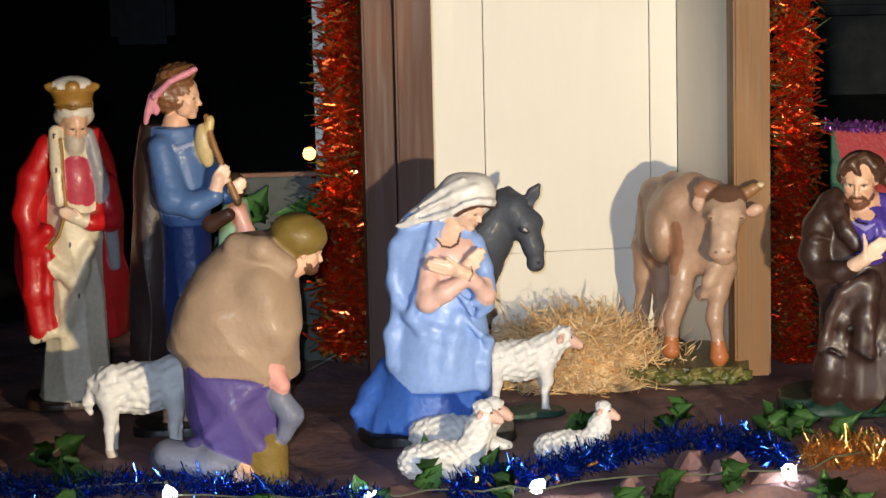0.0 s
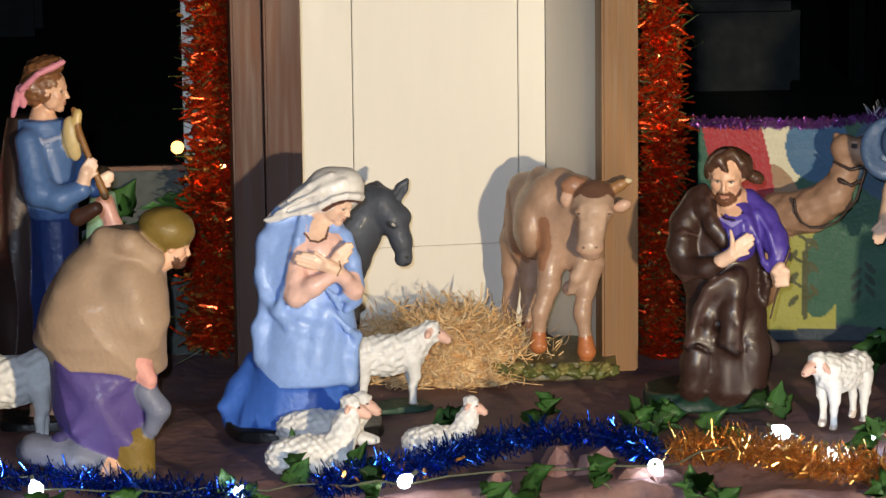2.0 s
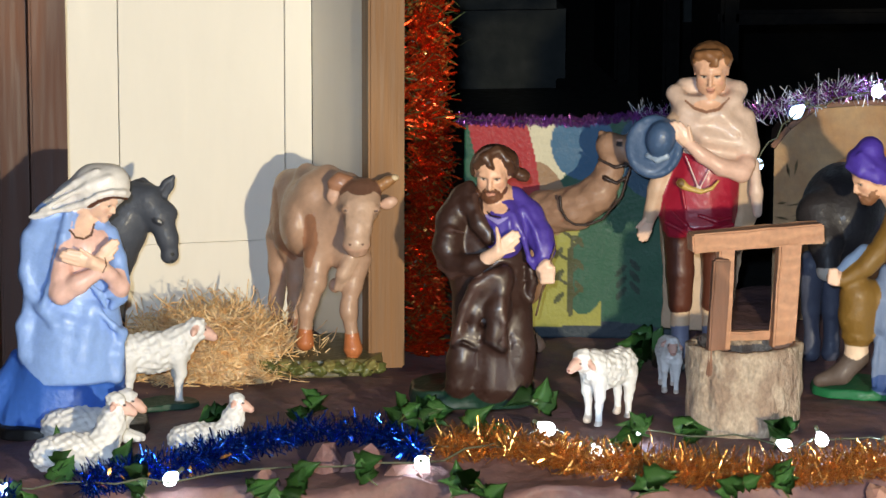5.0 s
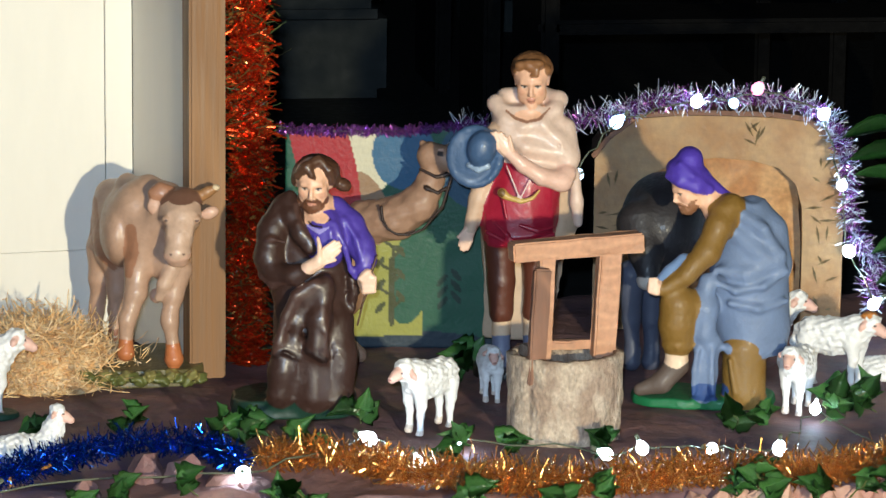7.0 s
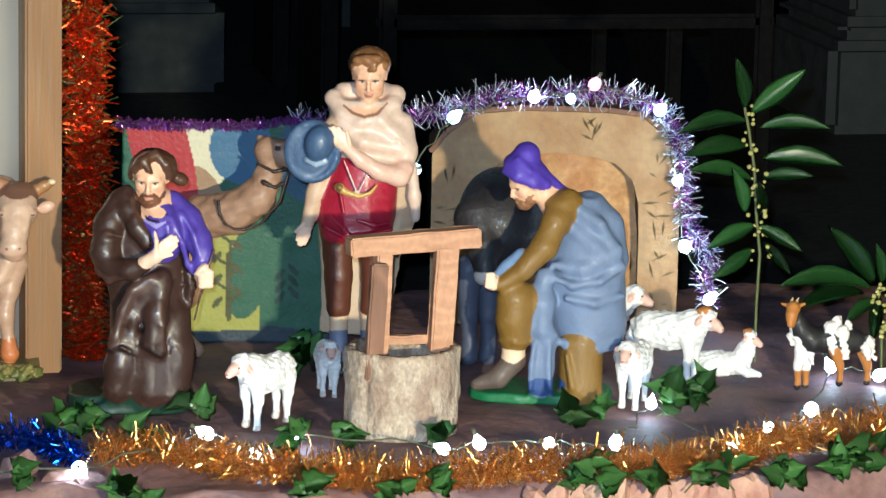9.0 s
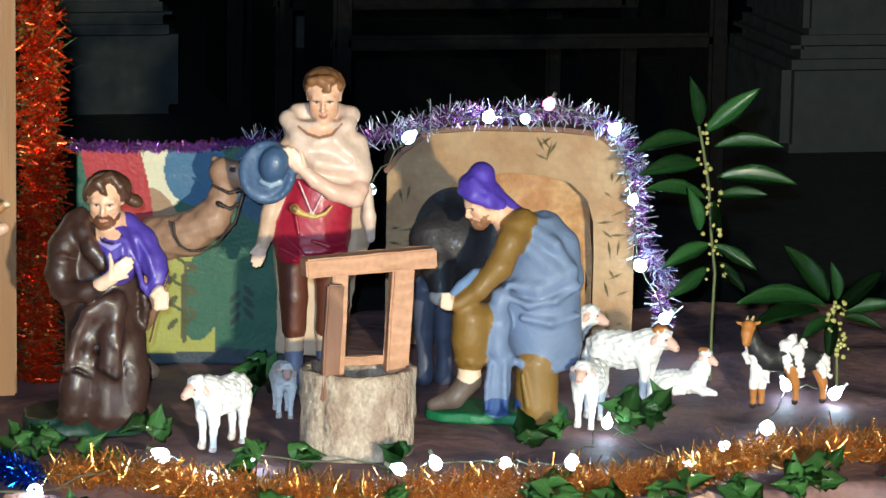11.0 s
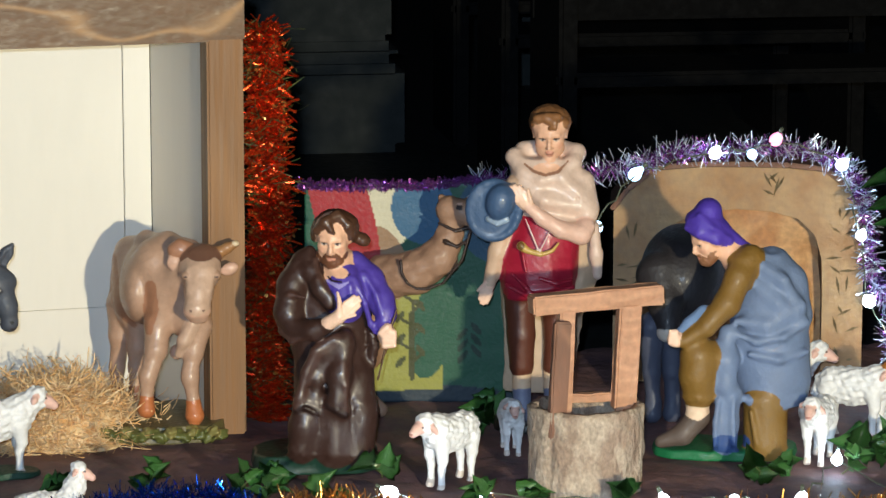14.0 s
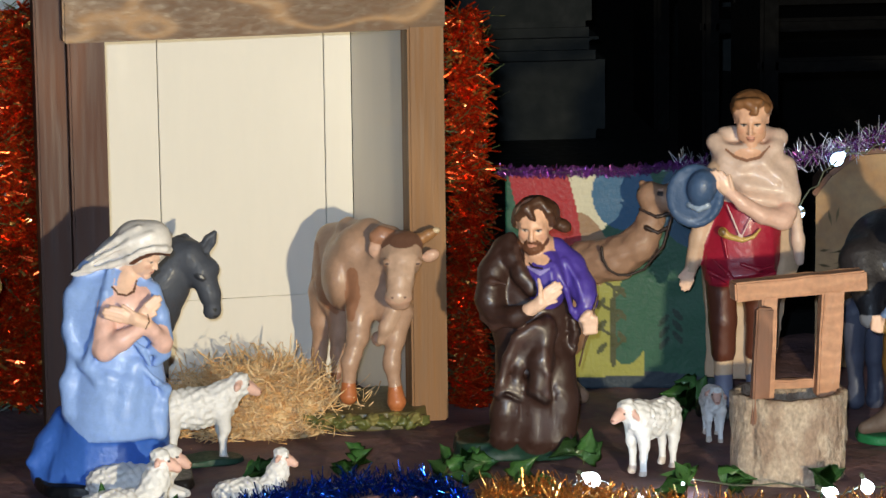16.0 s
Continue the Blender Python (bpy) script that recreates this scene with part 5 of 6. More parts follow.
def make_well():
    w = empty("well", facing(1.148, 5.80, turn=17), "wishing well of a birch log with rough wooden frame", "well")
    bm = bmesh.new()
    n, rows = 56, 16
    rings = []
    for j in range(rows):
        z = 0.15 * j / (rows - 1)
        ring = []
        for i in range(n):
            a = math.tau * i / n
            d = Vector((math.cos(a), math.sin(a), 0))
            r = 0.097 + 0.004 * math.sin(a * 2 + 1) + 0.005 * noise.noise(Vector((d.x * 7, d.y * 7, z * 14))) + 0.004 * noise.noise(Vector((d.x * 22, d.y * 22, z * 30 + 3)))
            ring.append(bm.verts.new((d.x * r, d.y * r, z + 0.003 * noise.noise(d * 6) * (j == rows - 1))))
        rings.append(ring)
    for a, b in zip(rings, rings[1:]):
        for i in range(n):
            bm.faces.new((a[i], a[(i + 1) % n], b[(i + 1) % n], b[i]))
    inner = [bm.verts.new((v.co.x * 0.86, v.co.y * 0.86, v.co.z)) for v in rings[-1]]
    deep = [bm.verts.new((v.co.x * 0.84, v.co.y * 0.84, 0.07)) for v in rings[-1]]
    for i in range(n):
        k = (i + 1) % n
        bm.faces.new((rings[-1][i], rings[-1][k], inner[k], inner[i]))
        bm.faces.new((inner[i], inner[k], deep[k], deep[i]))
    bm.faces.new(deep)
    bm.faces.new(list(reversed(rings[0])))
    part("log", bm, BARK, w, "hollow birch log with rough pale bark", True)

    def rail(size, at, tilt, mat, name):
        bm = block(size, (0, 0, -size[2] / 2), 0.003)
        bmesh.ops.subdivide_edges(bm, edges=[e for e in bm.edges if e.calc_length() > 0.02], cuts=6)
        rough_up(bm, 0.0022, 40)
        bmesh.ops.transform(bm, matrix=pose(*at, 0, tilt, 0), verts=bm.verts)
        part(name, bm, mat, w)
    rail((0.028, 0.026, 0.185), (-0.040, 0.0, 0.228), 2, CUT, "upright")
    rail((0.040, 0.028, 0.19), (0.072, 0.0, 0.230), 3, CUT, "upright")
    rail((0.030, 0.020, 0.205), (-0.064, -0.050, 0.205), 3, CUTDARK, "brace")
    rail((0.235, 0.040, 0.034), (0.016, 0.0, 0.334), -2.5, CUT, "crossbeam")
    rail((0.10, 0.020, 0.016), (0.015, 0.02, 0.156), 0, CUT, "sill_rail")
    return w


def make_cave():
    c = empty("cave", facing(1.605, 6.60, turn=2), "arched cave backdrop of painted boards with vine pattern", "cave")
    s = 0.00114
    outer = [(-212, 0), (-212, 120), (-212, 230), (-212, 300), (-185, 335), (-138, 372), (-60, 379), (20, 379), (90, 378), (150, 372), (185, 345), (215, 310), (220, 240), (220, 120), (220, 0)]
    inner = [(-150, 0), (-150, 80), (-150, 160), (-146, 210), (-132, 250), (-106, 280), (-60, 300), (0, 306), (60, 302), (106, 290), (136, 262), (148, 220), (150, 160), (150, 80), (150, 0)]
    bm = bmesh.new()
    front = [[bm.verts.new((x * s, y, z * s)) for x, z in ring] for y in (0.0, 0.025) for ring in (outer, inner)]
    o0, i0, o1, i1 = front
    for k in range(len(outer) - 1):
        bm.faces.new((o0[k], o0[k + 1], i0[k + 1], i0[k]))
        bm.faces.new((o1[k + 1], o1[k], i1[k], i1[k + 1]))
        bm.faces.new((o0[k + 1], o0[k], o1[k], o1[k + 1]))
        bm.faces.new((i0[k], i0[k + 1], i1[k + 1], i1[k]))
    bmesh.ops.recalc_face_normals(bm, faces=bm.faces)
    part("front_board", bm, CAVE, c)
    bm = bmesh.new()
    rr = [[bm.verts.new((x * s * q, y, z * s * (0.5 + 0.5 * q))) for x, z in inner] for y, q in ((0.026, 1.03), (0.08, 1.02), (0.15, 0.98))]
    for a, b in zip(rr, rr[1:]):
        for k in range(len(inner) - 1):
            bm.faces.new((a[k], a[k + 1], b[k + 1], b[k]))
    part("lining", rough_up(bm, 0.006, 14), CAVEDARK, c, "tunnel lining painted as dark as the shaded gap", True)
    bm = bmesh.new()
    bmesh.ops.create_grid(bm, x_segments=30, y_segments=24, size=1)
    bmesh.ops.transform(bm, matrix=Matrix.Translation((0, 0.10, 0.19)) @ Matrix.Rotation(radians(90), 4, "X") @ Matrix.Diagonal((0.19, 0.20, 1, 1)), verts=bm.verts)
    part("back_rock", rough_up(bm, 0.03, 13), CAVEROCK, c, "rough painted rock face", True)
    for k in range(3, 11):
        (x0, z0), (x1, z1) = outer[k], outer[k + 1]
        length = math.hypot(x1 - x0, z1 - z0) * s
        a = -math.degrees(math.atan2(z1 - z0, x1 - x0))
        bm = block((length * 1.02, 0.20, 0.010), (0, 0, 0), 0.002)
        bmesh.ops.transform(bm, matrix=pose((x0 + x1) / 2 * s, 0.093, (z0 + z1) / 2 * s + 0.002, 0, a, 0), verts=bm.verts)
        part("roof_slat", rough_up(bm, 0.001, 20), CUTDARK, c)
    random.seed(4)
    for x, z0, z1 in ((184, 10, 300), (-182, 20, 240), (60, 335, 360)):
        for k in range(9 if x != 60 else 3):
            z = z0 + (z1 - z0) * k / 8
            for side in (-1, 1):
                a = radians(35 + random.uniform(-45, 45))
                L = random.uniform(18, 40)
                z += random.uniform(-9, 9)
                p0, p1 = Vector(((x + random.uniform(-10, 10)) * s, -0.001, z * s)), Vector(((x + side * L * math.cos(a)) * s, -0.001, (z + L * math.sin(a)) * s))
                d = (p1 - p0).cross(Vector((0, 1, 0))).normalized() * 0.0028
                bm = bmesh.new()
                m = p0.lerp(p1, 0.55)
                bm.faces.new([bm.verts.new(v) for v in (p0, m + d, p1, m - d)])
                bmesh.ops.solidify(bm, geom=bm.faces, thickness=0.0008)
                part("painted_leaf", bm, VINE, c)
    return c


make_well()
make_cave()
board = empty("side_board", facing(-0.33, 6.50), "dark painted backdrop board with a pale top edge", "backdrop board")
part("panel", block((0.30, 0.012, 0.36), (0, 0, 0.0), 0.002), material("dark_green_paint", lin(34, 44, 40), 0.5, 0, 0.3, 9), board)
part("rim", block((0.30, 0.016, 0.008), (0, 0, 0.361), 0.001), CUTDARK, board)

# ---- straw ----
STRAW = material("straw", lin(246, 214, 164), 0.45, 0, 0.25, 60, second=lin(224, 174, 114))


def ribbons(count, spot, length, width, seed, bend=0.6, segments=4):
    """Thin bent strips: spot() gives a start and a direction."""
    rnd = random.Random(seed)
    bm = bmesh.new()
    for _ in range(count):
        p, d = spot(rnd)
        L = rnd.uniform(*length) / segments
        axis = Vector((rnd.uniform(-1, 1), rnd.uniform(-1, 1), rnd.uniform(-1, 1))).normalized()
        turn = Matrix.Rotation(rnd.uniform(-bend, bend), 3, axis)
        side = d.cross(Vector((rnd.uniform(-1, 1), rnd.uniform(-1, 1), rnd.uniform(-0.6, 1)))).normalized() * width * rnd.uniform(0.6, 1.2) / 2
        last = None
        for k in range(segments + 1):
            q = p.copy()
            q.z = max(q.z, TOP + 0.002)
            pair = (bm.verts.new(q - side), bm.verts.new(q + side))
            if last:
                bm.faces.new((last[0], last[1], pair[1], pair[0]))
            last = pair
            p = p + d * L
            d = turn @ d
            side = turn @ side
    return bm


def heap(rnd):
    a, r = rnd.uniform(0, math.tau), math.sqrt(rnd.random())
    x, y = r * math.cos(a), r * math.sin(a)
    h = max(0.0, 1 - r * r) * 0.100 * (1.1 - 0.35 * abs(x - 0.2)) * rnd.uniform(0.55, 1.0)
    d = Vector((rnd.uniform(-1, 1), rnd.uniform(-0.6, 0.6), rnd.uniform(-0.16, 0.10))).normalized()
    return Vector((0.238 + x * 0.182, 6.35 + y * 0.145, TOP + h + 0.004)), d


straw = part("straw_heap", ribbons(7200, heap, (0.04, 0.11), 0.0019, 7, 1.15, 6), STRAW)
tagged(straw, "loose heap of golden straw on the stable floor", "straw", "", "stuff")
bm = bmesh.new()
bmesh.ops.create_icosphere(bm, subdivisions=4, radius=1)
bmesh.ops.transform(bm, matrix=Matrix.Translation((0.262, 6.35, TOP + 0.0)) @ Matrix.Diagonal((0.145, 0.135, 0.085, 1)), verts=bm.verts)
tagged(part("straw_bed", rough_up(bm, 0.012, 25), STRAW, smooth=True), "matted golden straw under the loose heap", "straw", "", "stuff")

# ---- tinsel ----
def foil(name, colour, rough=0.22, second=None, metal=0.8):
    return material(name, colour, rough, metal, 0.4, 300, second=second)


RED = foil("red_foil", lin(226, 44, 18), 0.25, lin(252, 112, 48), 0.84)
# Gold flakes put glints of warm light into the tinsel as colour.
GLINTFOIL = foil("glint_gold_foil", lin(250, 176, 92), 0.2)
BLUEF = foil("blue_foil", lin(14, 44, 170), 0.16, lin(50, 120, 240), 0.95)
COPPERF = foil("copper_foil", lin(214, 136, 56), 0.22, lin(250, 200, 124), 0.86)
PURPLEF = foil("purple_foil", lin(120, 64, 160), 0.25, lin(196, 120, 196))
SILVERF = material("white_foil", lin(216, 222, 236), 0.3, 0.6, 0.2, 300)
FIR = material("fir_needles", lin(44, 62, 30), 0.5, 0, 0.4, 90, second=lin(90, 92, 44))
WIRE = material("clear_cable", lin(96, 100, 84), 0.25, 0, 0.1, 60)


def along(path, u):
    pts = [Vector(p) for p in path]
    lens = [(b - a).length for a, b in zip(pts, pts[1:])]
    d = u * sum(lens)
    for a, b, n in zip(pts, pts[1:], lens):
        if d <= n or b is pts[-1]:
            return a.lerp(b, min(1, d / n)), (b - a).normalized()
        d -= n


def garland(name, path, radius, kinds, label, seed, spiral=0.0, category="tinsel garland"):
    """Foil strips stood off a wire. kinds: (material, count, length range, width)."""
    g = empty(name, Matrix.Identity(4), label, category)
    core = [along(path, k / 60)[0] for k in range(61)]
    part("wire", tube(core, 0.0015, 5), WIRE, g)
    for k, (mat, count, length, width) in enumerate(kinds):
        def spot(rnd):
            p, t = along(path, rnd.random())
            o = t.orthogonal().normalized()
            a = rnd.uniform(0, math.tau)
            d = (Matrix.Rotation(a, 3, t) @ o + t * rnd.uniform(-0.8, 0.8)).normalized()
            start = p + (Matrix.Rotation(rnd.uniform(0, math.tau), 3, t) @ o) * radius * spiral * (rnd.uniform(0.75, 1.3) if mat is GLINTFOIL else rnd.random())
            return start, d
        tagged(part("foil" if mat is not FIR else "needles", ribbons(count, spot, length, width, seed + k, 0.5, 2), mat, g), kind="stuff")
    return g


REDL = [(-0.166, 6.36, 0.923), (-0.183, 6.36, 0.756), (-0.177, 6.36, 0.598), (-0.193, 6.36, 0.418), (-0.191, 6.36, 0.289), (-0.199, 6.36, 0.197)]
REDR = [(0.65, 6.42, 0.898), (0.66, 6.42, 0.771), (0.655, 6.42, 0.665), (0.667, 6.42, 0.558), (0.654, 6.42, 0.43), (0.654, 6.42, 0.278), (0.658, 6.42, 0.147)]
BLUE1 = [(-0.798, 5.586, 0.17), (-0.677, 5.51, 0.17), (-0.55, 5.535, 0.17), (-0.43, 5.546, 0.17), (-0.315, 5.465, 0.17), (-0.212, 5.41, 0.17), (-0.103, 5.377, 0.17)]
BLUE2 = [(0.006, 5.418, 0.175), (0.08, 5.489, 0.175), (0.154, 5.526, 0.175), (0.252, 5.629, 0.175), (0.342, 5.708, 0.175), (0.43, 5.739, 0.175), (0.504, 5.713, 0.175), (0.563, 5.585, 0.175)]
COPPER = [(0.597, 5.629, 0.17), (0.681, 5.619, 0.17), (0.761, 5.579, 0.17), (0.834, 5.495, 0.17), (0.938, 5.446, 0.17), (1.062, 5.405, 0.17), (1.175, 5.402, 0.17), (1.288, 5.44, 0.17), (1.391, 5.427, 0.17), (1.496, 5.422, 0.17), (1.611, 5.449, 0.17), (1.734, 5.531, 0.17), (1.846, 5.597, 0.17), (1.976, 5.622, 0.17), (2.073, 5.57, 0.17)]
PURPLE = [(0.725, 6.5, 0.585), (0.827, 6.5, 0.579), (0.957, 6.5, 0.578), (1.066, 6.5, 0.583), (1.154, 6.5, 0.578), (1.264, 6.5, 0.583), (1.33, 6.5, 0.6), (1.397, 6.5, 0.611), (1.463, 6.5, 0.635), (1.542, 6.5, 0.631), (1.643, 6.5, 0.634), (1.734, 6.5, 0.625), (1.798, 6.5, 0.598), (1.834, 6.5, 0.537), (1.846, 6.5, 0.447), (1.858, 6.5, 0.356), (1.908, 6.5, 0.31), (1.894, 6.5, 0.253), (1.904, 6.5, 0.207)]
ARCHB = [(1.37, 6.46, 0.595), (1.527, 6.46, 0.633), (1.6, 6.46, 0.629), (1.646, 6.46, 0.656), (1.779, 6.46, 0.605), (1.82, 6.46, 0.465), (1.839, 6.46, 0.334), (1.892, 6.46, 0.227), (1.297, 6.46, 0.495)]
FRONTB = [(0.556, 5.503, 0.175), (0.793, 5.71, 0.175), (0.853, 5.533, 0.175), (0.946, 5.691, 0.175), (1.174, 5.559, 0.175), (1.242, 5.589, 0.175), (1.36, 5.575, 0.175), (1.474, 5.562, 0.175), (1.608, 5.833, 0.175), (1.655, 5.501, 0.175), (1.766, 5.635, 0.175), (1.882, 5.758, 0.175), (2.09, 6.0, 0.175), (2.021, 6.078, 0.175)]
FRONT0 = [(-0.121, 5.401, 0.175), (0.143, 5.441, 0.175), (-0.45, 5.444, 0.175)]
IVY0 = [(-0.676, 5.707, 0.15), (-0.601, 5.579, 0.15), (-0.624, 5.531, 0.15), (-0.036, 5.613, 0.15), (0.21, 5.761, 0.15), (0.231, 5.798, 0.15), (0.379, 5.844, 0.15), (0.586, 5.765, 0.15), (0.584, 5.837, 0.15), (0.698, 5.659, 0.15), (0.08, 5.548, 0.15), (-0.05, 5.523, 0.15)]
IVY9 = [(0.567, 5.808, 0.15), (0.685, 5.65, 0.15), (0.807, 5.923, 0.15), (0.911, 5.623, 0.15), (1.02, 5.695, 0.15), (1.14, 5.863, 0.15), (1.172, 5.871, 0.15), (1.166, 5.638, 0.15), (1.685, 5.927, 0.15), (1.704, 5.882, 0.15), (1.74, 5.899, 0.15), (1.515, 5.84, 0.15), (1.616, 5.828, 0.15), (1.445, 5.806, 0.15), (0.479, 5.463, 0.15), (1.381, 5.344, 0.15), (1.473, 5.333, 0.15), (1.616, 5.329, 0.15), (1.718, 5.346, 0.15), (1.81, 5.389, 0.15), (1.886, 5.436, 0.15), (1.085, 6.314, 0.15), (1.031, 6.25, 0.15)]
LSTEM = [(1.916, 6.22, 0.156), (1.915, 6.22, 0.266), (1.918, 6.22, 0.365), (1.908, 6.22, 0.441), (1.901, 6.22, 0.528), (1.887, 6.22, 0.604), (1.877, 6.22, 0.647)]
LLEAF = [(1.877, 6.22, 0.647, 1.852, 6.17, 0.738), (1.891, 6.22, 0.636, 1.973, 6.17, 0.723), (1.881, 6.22, 0.62, 1.745, 6.17, 0.626), (1.909, 6.22, 0.606, 2.026, 6.17, 0.63), (1.885, 6.22, 0.574, 1.76, 6.17, 0.579), (1.917, 6.22, 0.547, 2.058, 6.17, 0.558), (1.918, 6.22, 0.512, 1.997, 6.17, 0.53), (1.896, 6.22, 0.507, 1.776, 6.17, 0.554), (1.885, 6.22, 0.447, 1.856, 6.17, 0.529), (1.915, 6.22, 0.441, 1.903, 6.17, 0.504), (1.911, 6.22, 0.419, 1.986, 6.17, 0.384), (1.905, 6.22, 0.42, 1.808, 6.17, 0.398), (1.923, 6.22, 0.387, 1.965, 6.17, 0.341), (1.901, 6.22, 0.376, 1.822, 6.17, 0.333)]
LSTEM2 = [(2.157, 6.18, 0.137), (2.154, 6.18, 0.214), (2.144, 6.18, 0.292), (2.16, 6.18, 0.308)]
LLEAF2 = [(2.127, 6.18, 0.303, 1.947, 6.13, 0.35), (2.116, 6.18, 0.292, 1.971, 6.13, 0.3), (2.132, 6.18, 0.314, 2.043, 6.13, 0.426), (2.149, 6.18, 0.314, 2.128, 6.13, 0.389), (2.15, 6.18, 0.292, 2.218, 6.13, 0.377), (2.145, 6.18, 0.286, 2.12, 6.13, 0.215), (2.139, 6.18, 0.281, 2.068, 6.13, 0.26), (2.162, 6.18, 0.28, 2.223, 6.13, 0.279), (2.167, 6.18, 0.291, 2.244, 6.13, 0.322)]

garland("red_tinsel", [(x + 0.012, y, z) for x, y, z in REDL], 0.056, [(RED, 6400, (0.015, 0.042), 0.0044), (GLINTFOIL, 300, (0.008, 0.018), 0.007), (FIR, 800, (0.04, 0.07), 0.0016)], "thick red tinsel garland hung down the stable side", 11, 0.9)
garland("red_tinsel", REDR, 0.042, [(RED, 5200, (0.015, 0.042), 0.0044), (GLINTFOIL, 340, (0.006, 0.014), 0.006), (FIR, 900, (0.03, 0.065), 0.0016)], "thick red tinsel garland hung beside the wooden post", 21, 0.85)
garland("blue_tinsel", BLUE1, 0.02, [(BLUEF, 2600, (0.015, 0.035), 0.0022)], "shiny blue tinsel garland along the platform's front edge", 31, 0.7)
garland("blue_tinsel", BLUE2, 0.02, [(BLUEF, 3600, (0.015, 0.038), 0.0022), (GLINTFOIL, 50, (0.01, 0.02), 0.005)], "shiny blue tinsel garland among ivy before the stable", 41, 0.7)
garland("copper_tinsel", COPPER, 0.03, [(COPPERF, 9000, (0.02, 0.045), 0.0022), (GLINTFOIL, 420, (0.02, 0.045), 0.003)], "copper tinsel garland along the platform's front edge", 51, 0.8)
garland("purple_tinsel", PURPLE[:5], 0.008, [(PURPLEF, 2200, (0.006, 0.014), 0.0024)], "thin purple tinsel garland along the board's top edge", 61, 0.7)
garland("purple_tinsel", PURPLE[3:], 0.016, [(PURPLEF, 2600, (0.010, 0.024), 0.0024), (SILVERF, 1500, (0.02, 0.038), 0.0020)], "purple and white tinsel garland arched over the cave", 65, 0.8)

# ---- lights ----
def glow(name, colour, strength):
    m = material(name, colour, 0.3, emit=strength)
    return m


LEDW, LEDB, LEDP, LEDO = glow("white_led", (0.66, 0.84, 1.0), 44), glow("blue_led", (0.5, 0.75, 1.0), 5), glow("pink_led", (1.0, 0.30, 0.50), 2.6), glow("amber_led", (1.0, 0.50, 0.14), 5)


def bulb_mesh(r):
    bm = bmesh.new()
    prof = [(0.0, -1.0), (0.45, -0.88), (0.80, -0.52), (0.95, 0.0), (0.82, 0.5), (0.55, 0.95), (0.30, 1.35), (0.22, 1.7), (0.0, 1.72)]
    rings = []
    for q, z in prof:
        rings.append([bm.verts.new((q * r * math.cos(k * math.tau / 12), q * r * math.sin(k * math.tau / 12), z * r)) for k in range(12)] if q else [bm.verts.new((0, 0, z * r))])
    for a, b in zip(rings, rings[1:]):
        for k in range(12):
            f = [a[k % len(a)], a[(k + 1) % 12 % len(a)], b[(k + 1) % 12 % len(b)], b[k % len(b)]]
            bm.faces.new(list(dict.fromkeys(f)))
    return bm


def light_string(name, spots, r, mats, label, seed, sag=0.02):
    rnd = random.Random(seed)
    g = empty(name, Matrix.Identity(4), label, "string lights")
    pts = sorted(spots) if sag > 0 else list(spots)
    path = []
    for a, b in zip(pts, pts[1:]):
        a, b = Vector(a), Vector(b)
        for k in range(6):
            q = a.lerp(b, k / 6)
            q.z += (-sag * 0.5 * math.sin(math.pi * k / 6) if sag < 0 else 0) + rnd.uniform(-0.004, 0.006)
            q.y += rnd.uniform(-0.02, 0.02)
            q.z = max(q.z, TOP + 0.012)
            path.append(q)
    path.append(Vector(pts[-1]))
    part("cable", tube(path, 0.0016, 6), WIRE, g, "thin clear cable")
    for i, p in enumerate(pts):
        bm = bulb_mesh(r * rnd.uniform(0.85, 1.1))
        m = pose(*p, rnd.uniform(20, 70), rnd.uniform(-60, 60), rnd.uniform(0, 360))
        bmesh.ops.transform(bm, matrix=m, verts=bm.verts)
        bulb = part("bulb", bm, mats[i % len(mats)], g, "", True)
        bm = tube([(0, 0, r * 1.6), (0, 0, r * 2.5)], r * 0.3, 8)
        bmesh.ops.transform(bm, matrix=m, verts=bm.verts)
        part("socket", bm, WIRE, bulb, "short clear socket")
    return g


light_string("string_lights", FRONTB + FRONT0, 0.0125, [LEDW], "cool white drop-shaped string lights along the front edge", 3)
light_string("string_lights", ARCHB[8:] + ARCHB[:8], 0.0125, [LEDB, LEDB, LEDW, LEDB, LEDP, LEDW, LEDW, LEDW, LEDW], "cool white string lights in the purple tinsel", 5, -0.01)
lone = empty("string_light", Matrix.Identity(4), "single amber light glowing in the red tinsel", "string lights")
bm = bulb_mesh(0.013)
bmesh.ops.transform(bm, matrix=pose(-0.24, 6.27, 0.591, 60, 40, 0), verts=bm.verts)
part("bulb", bm, LEDO, lone, "", True)

# ---- leaves ----
IVYM = material("ivy_leaf", lin(84, 136, 62), 0.35, 0, 0.45, 40, 0.0008, 150, 0.2, second=lin(52, 100, 50))
LAUREL = material("laurel_leaf", lin(48, 92, 42), 0.36, 0, 0.35, 25, 0.0006, 90, 0.12, second=lin(36, 76, 36))
STEM = material("green_stem", lin(84, 92, 48), 0.6, 0, 0.3, 40)
BUD = material("pale_bud", lin(170, 164, 96), 0.6, 0, 0.2, 60)


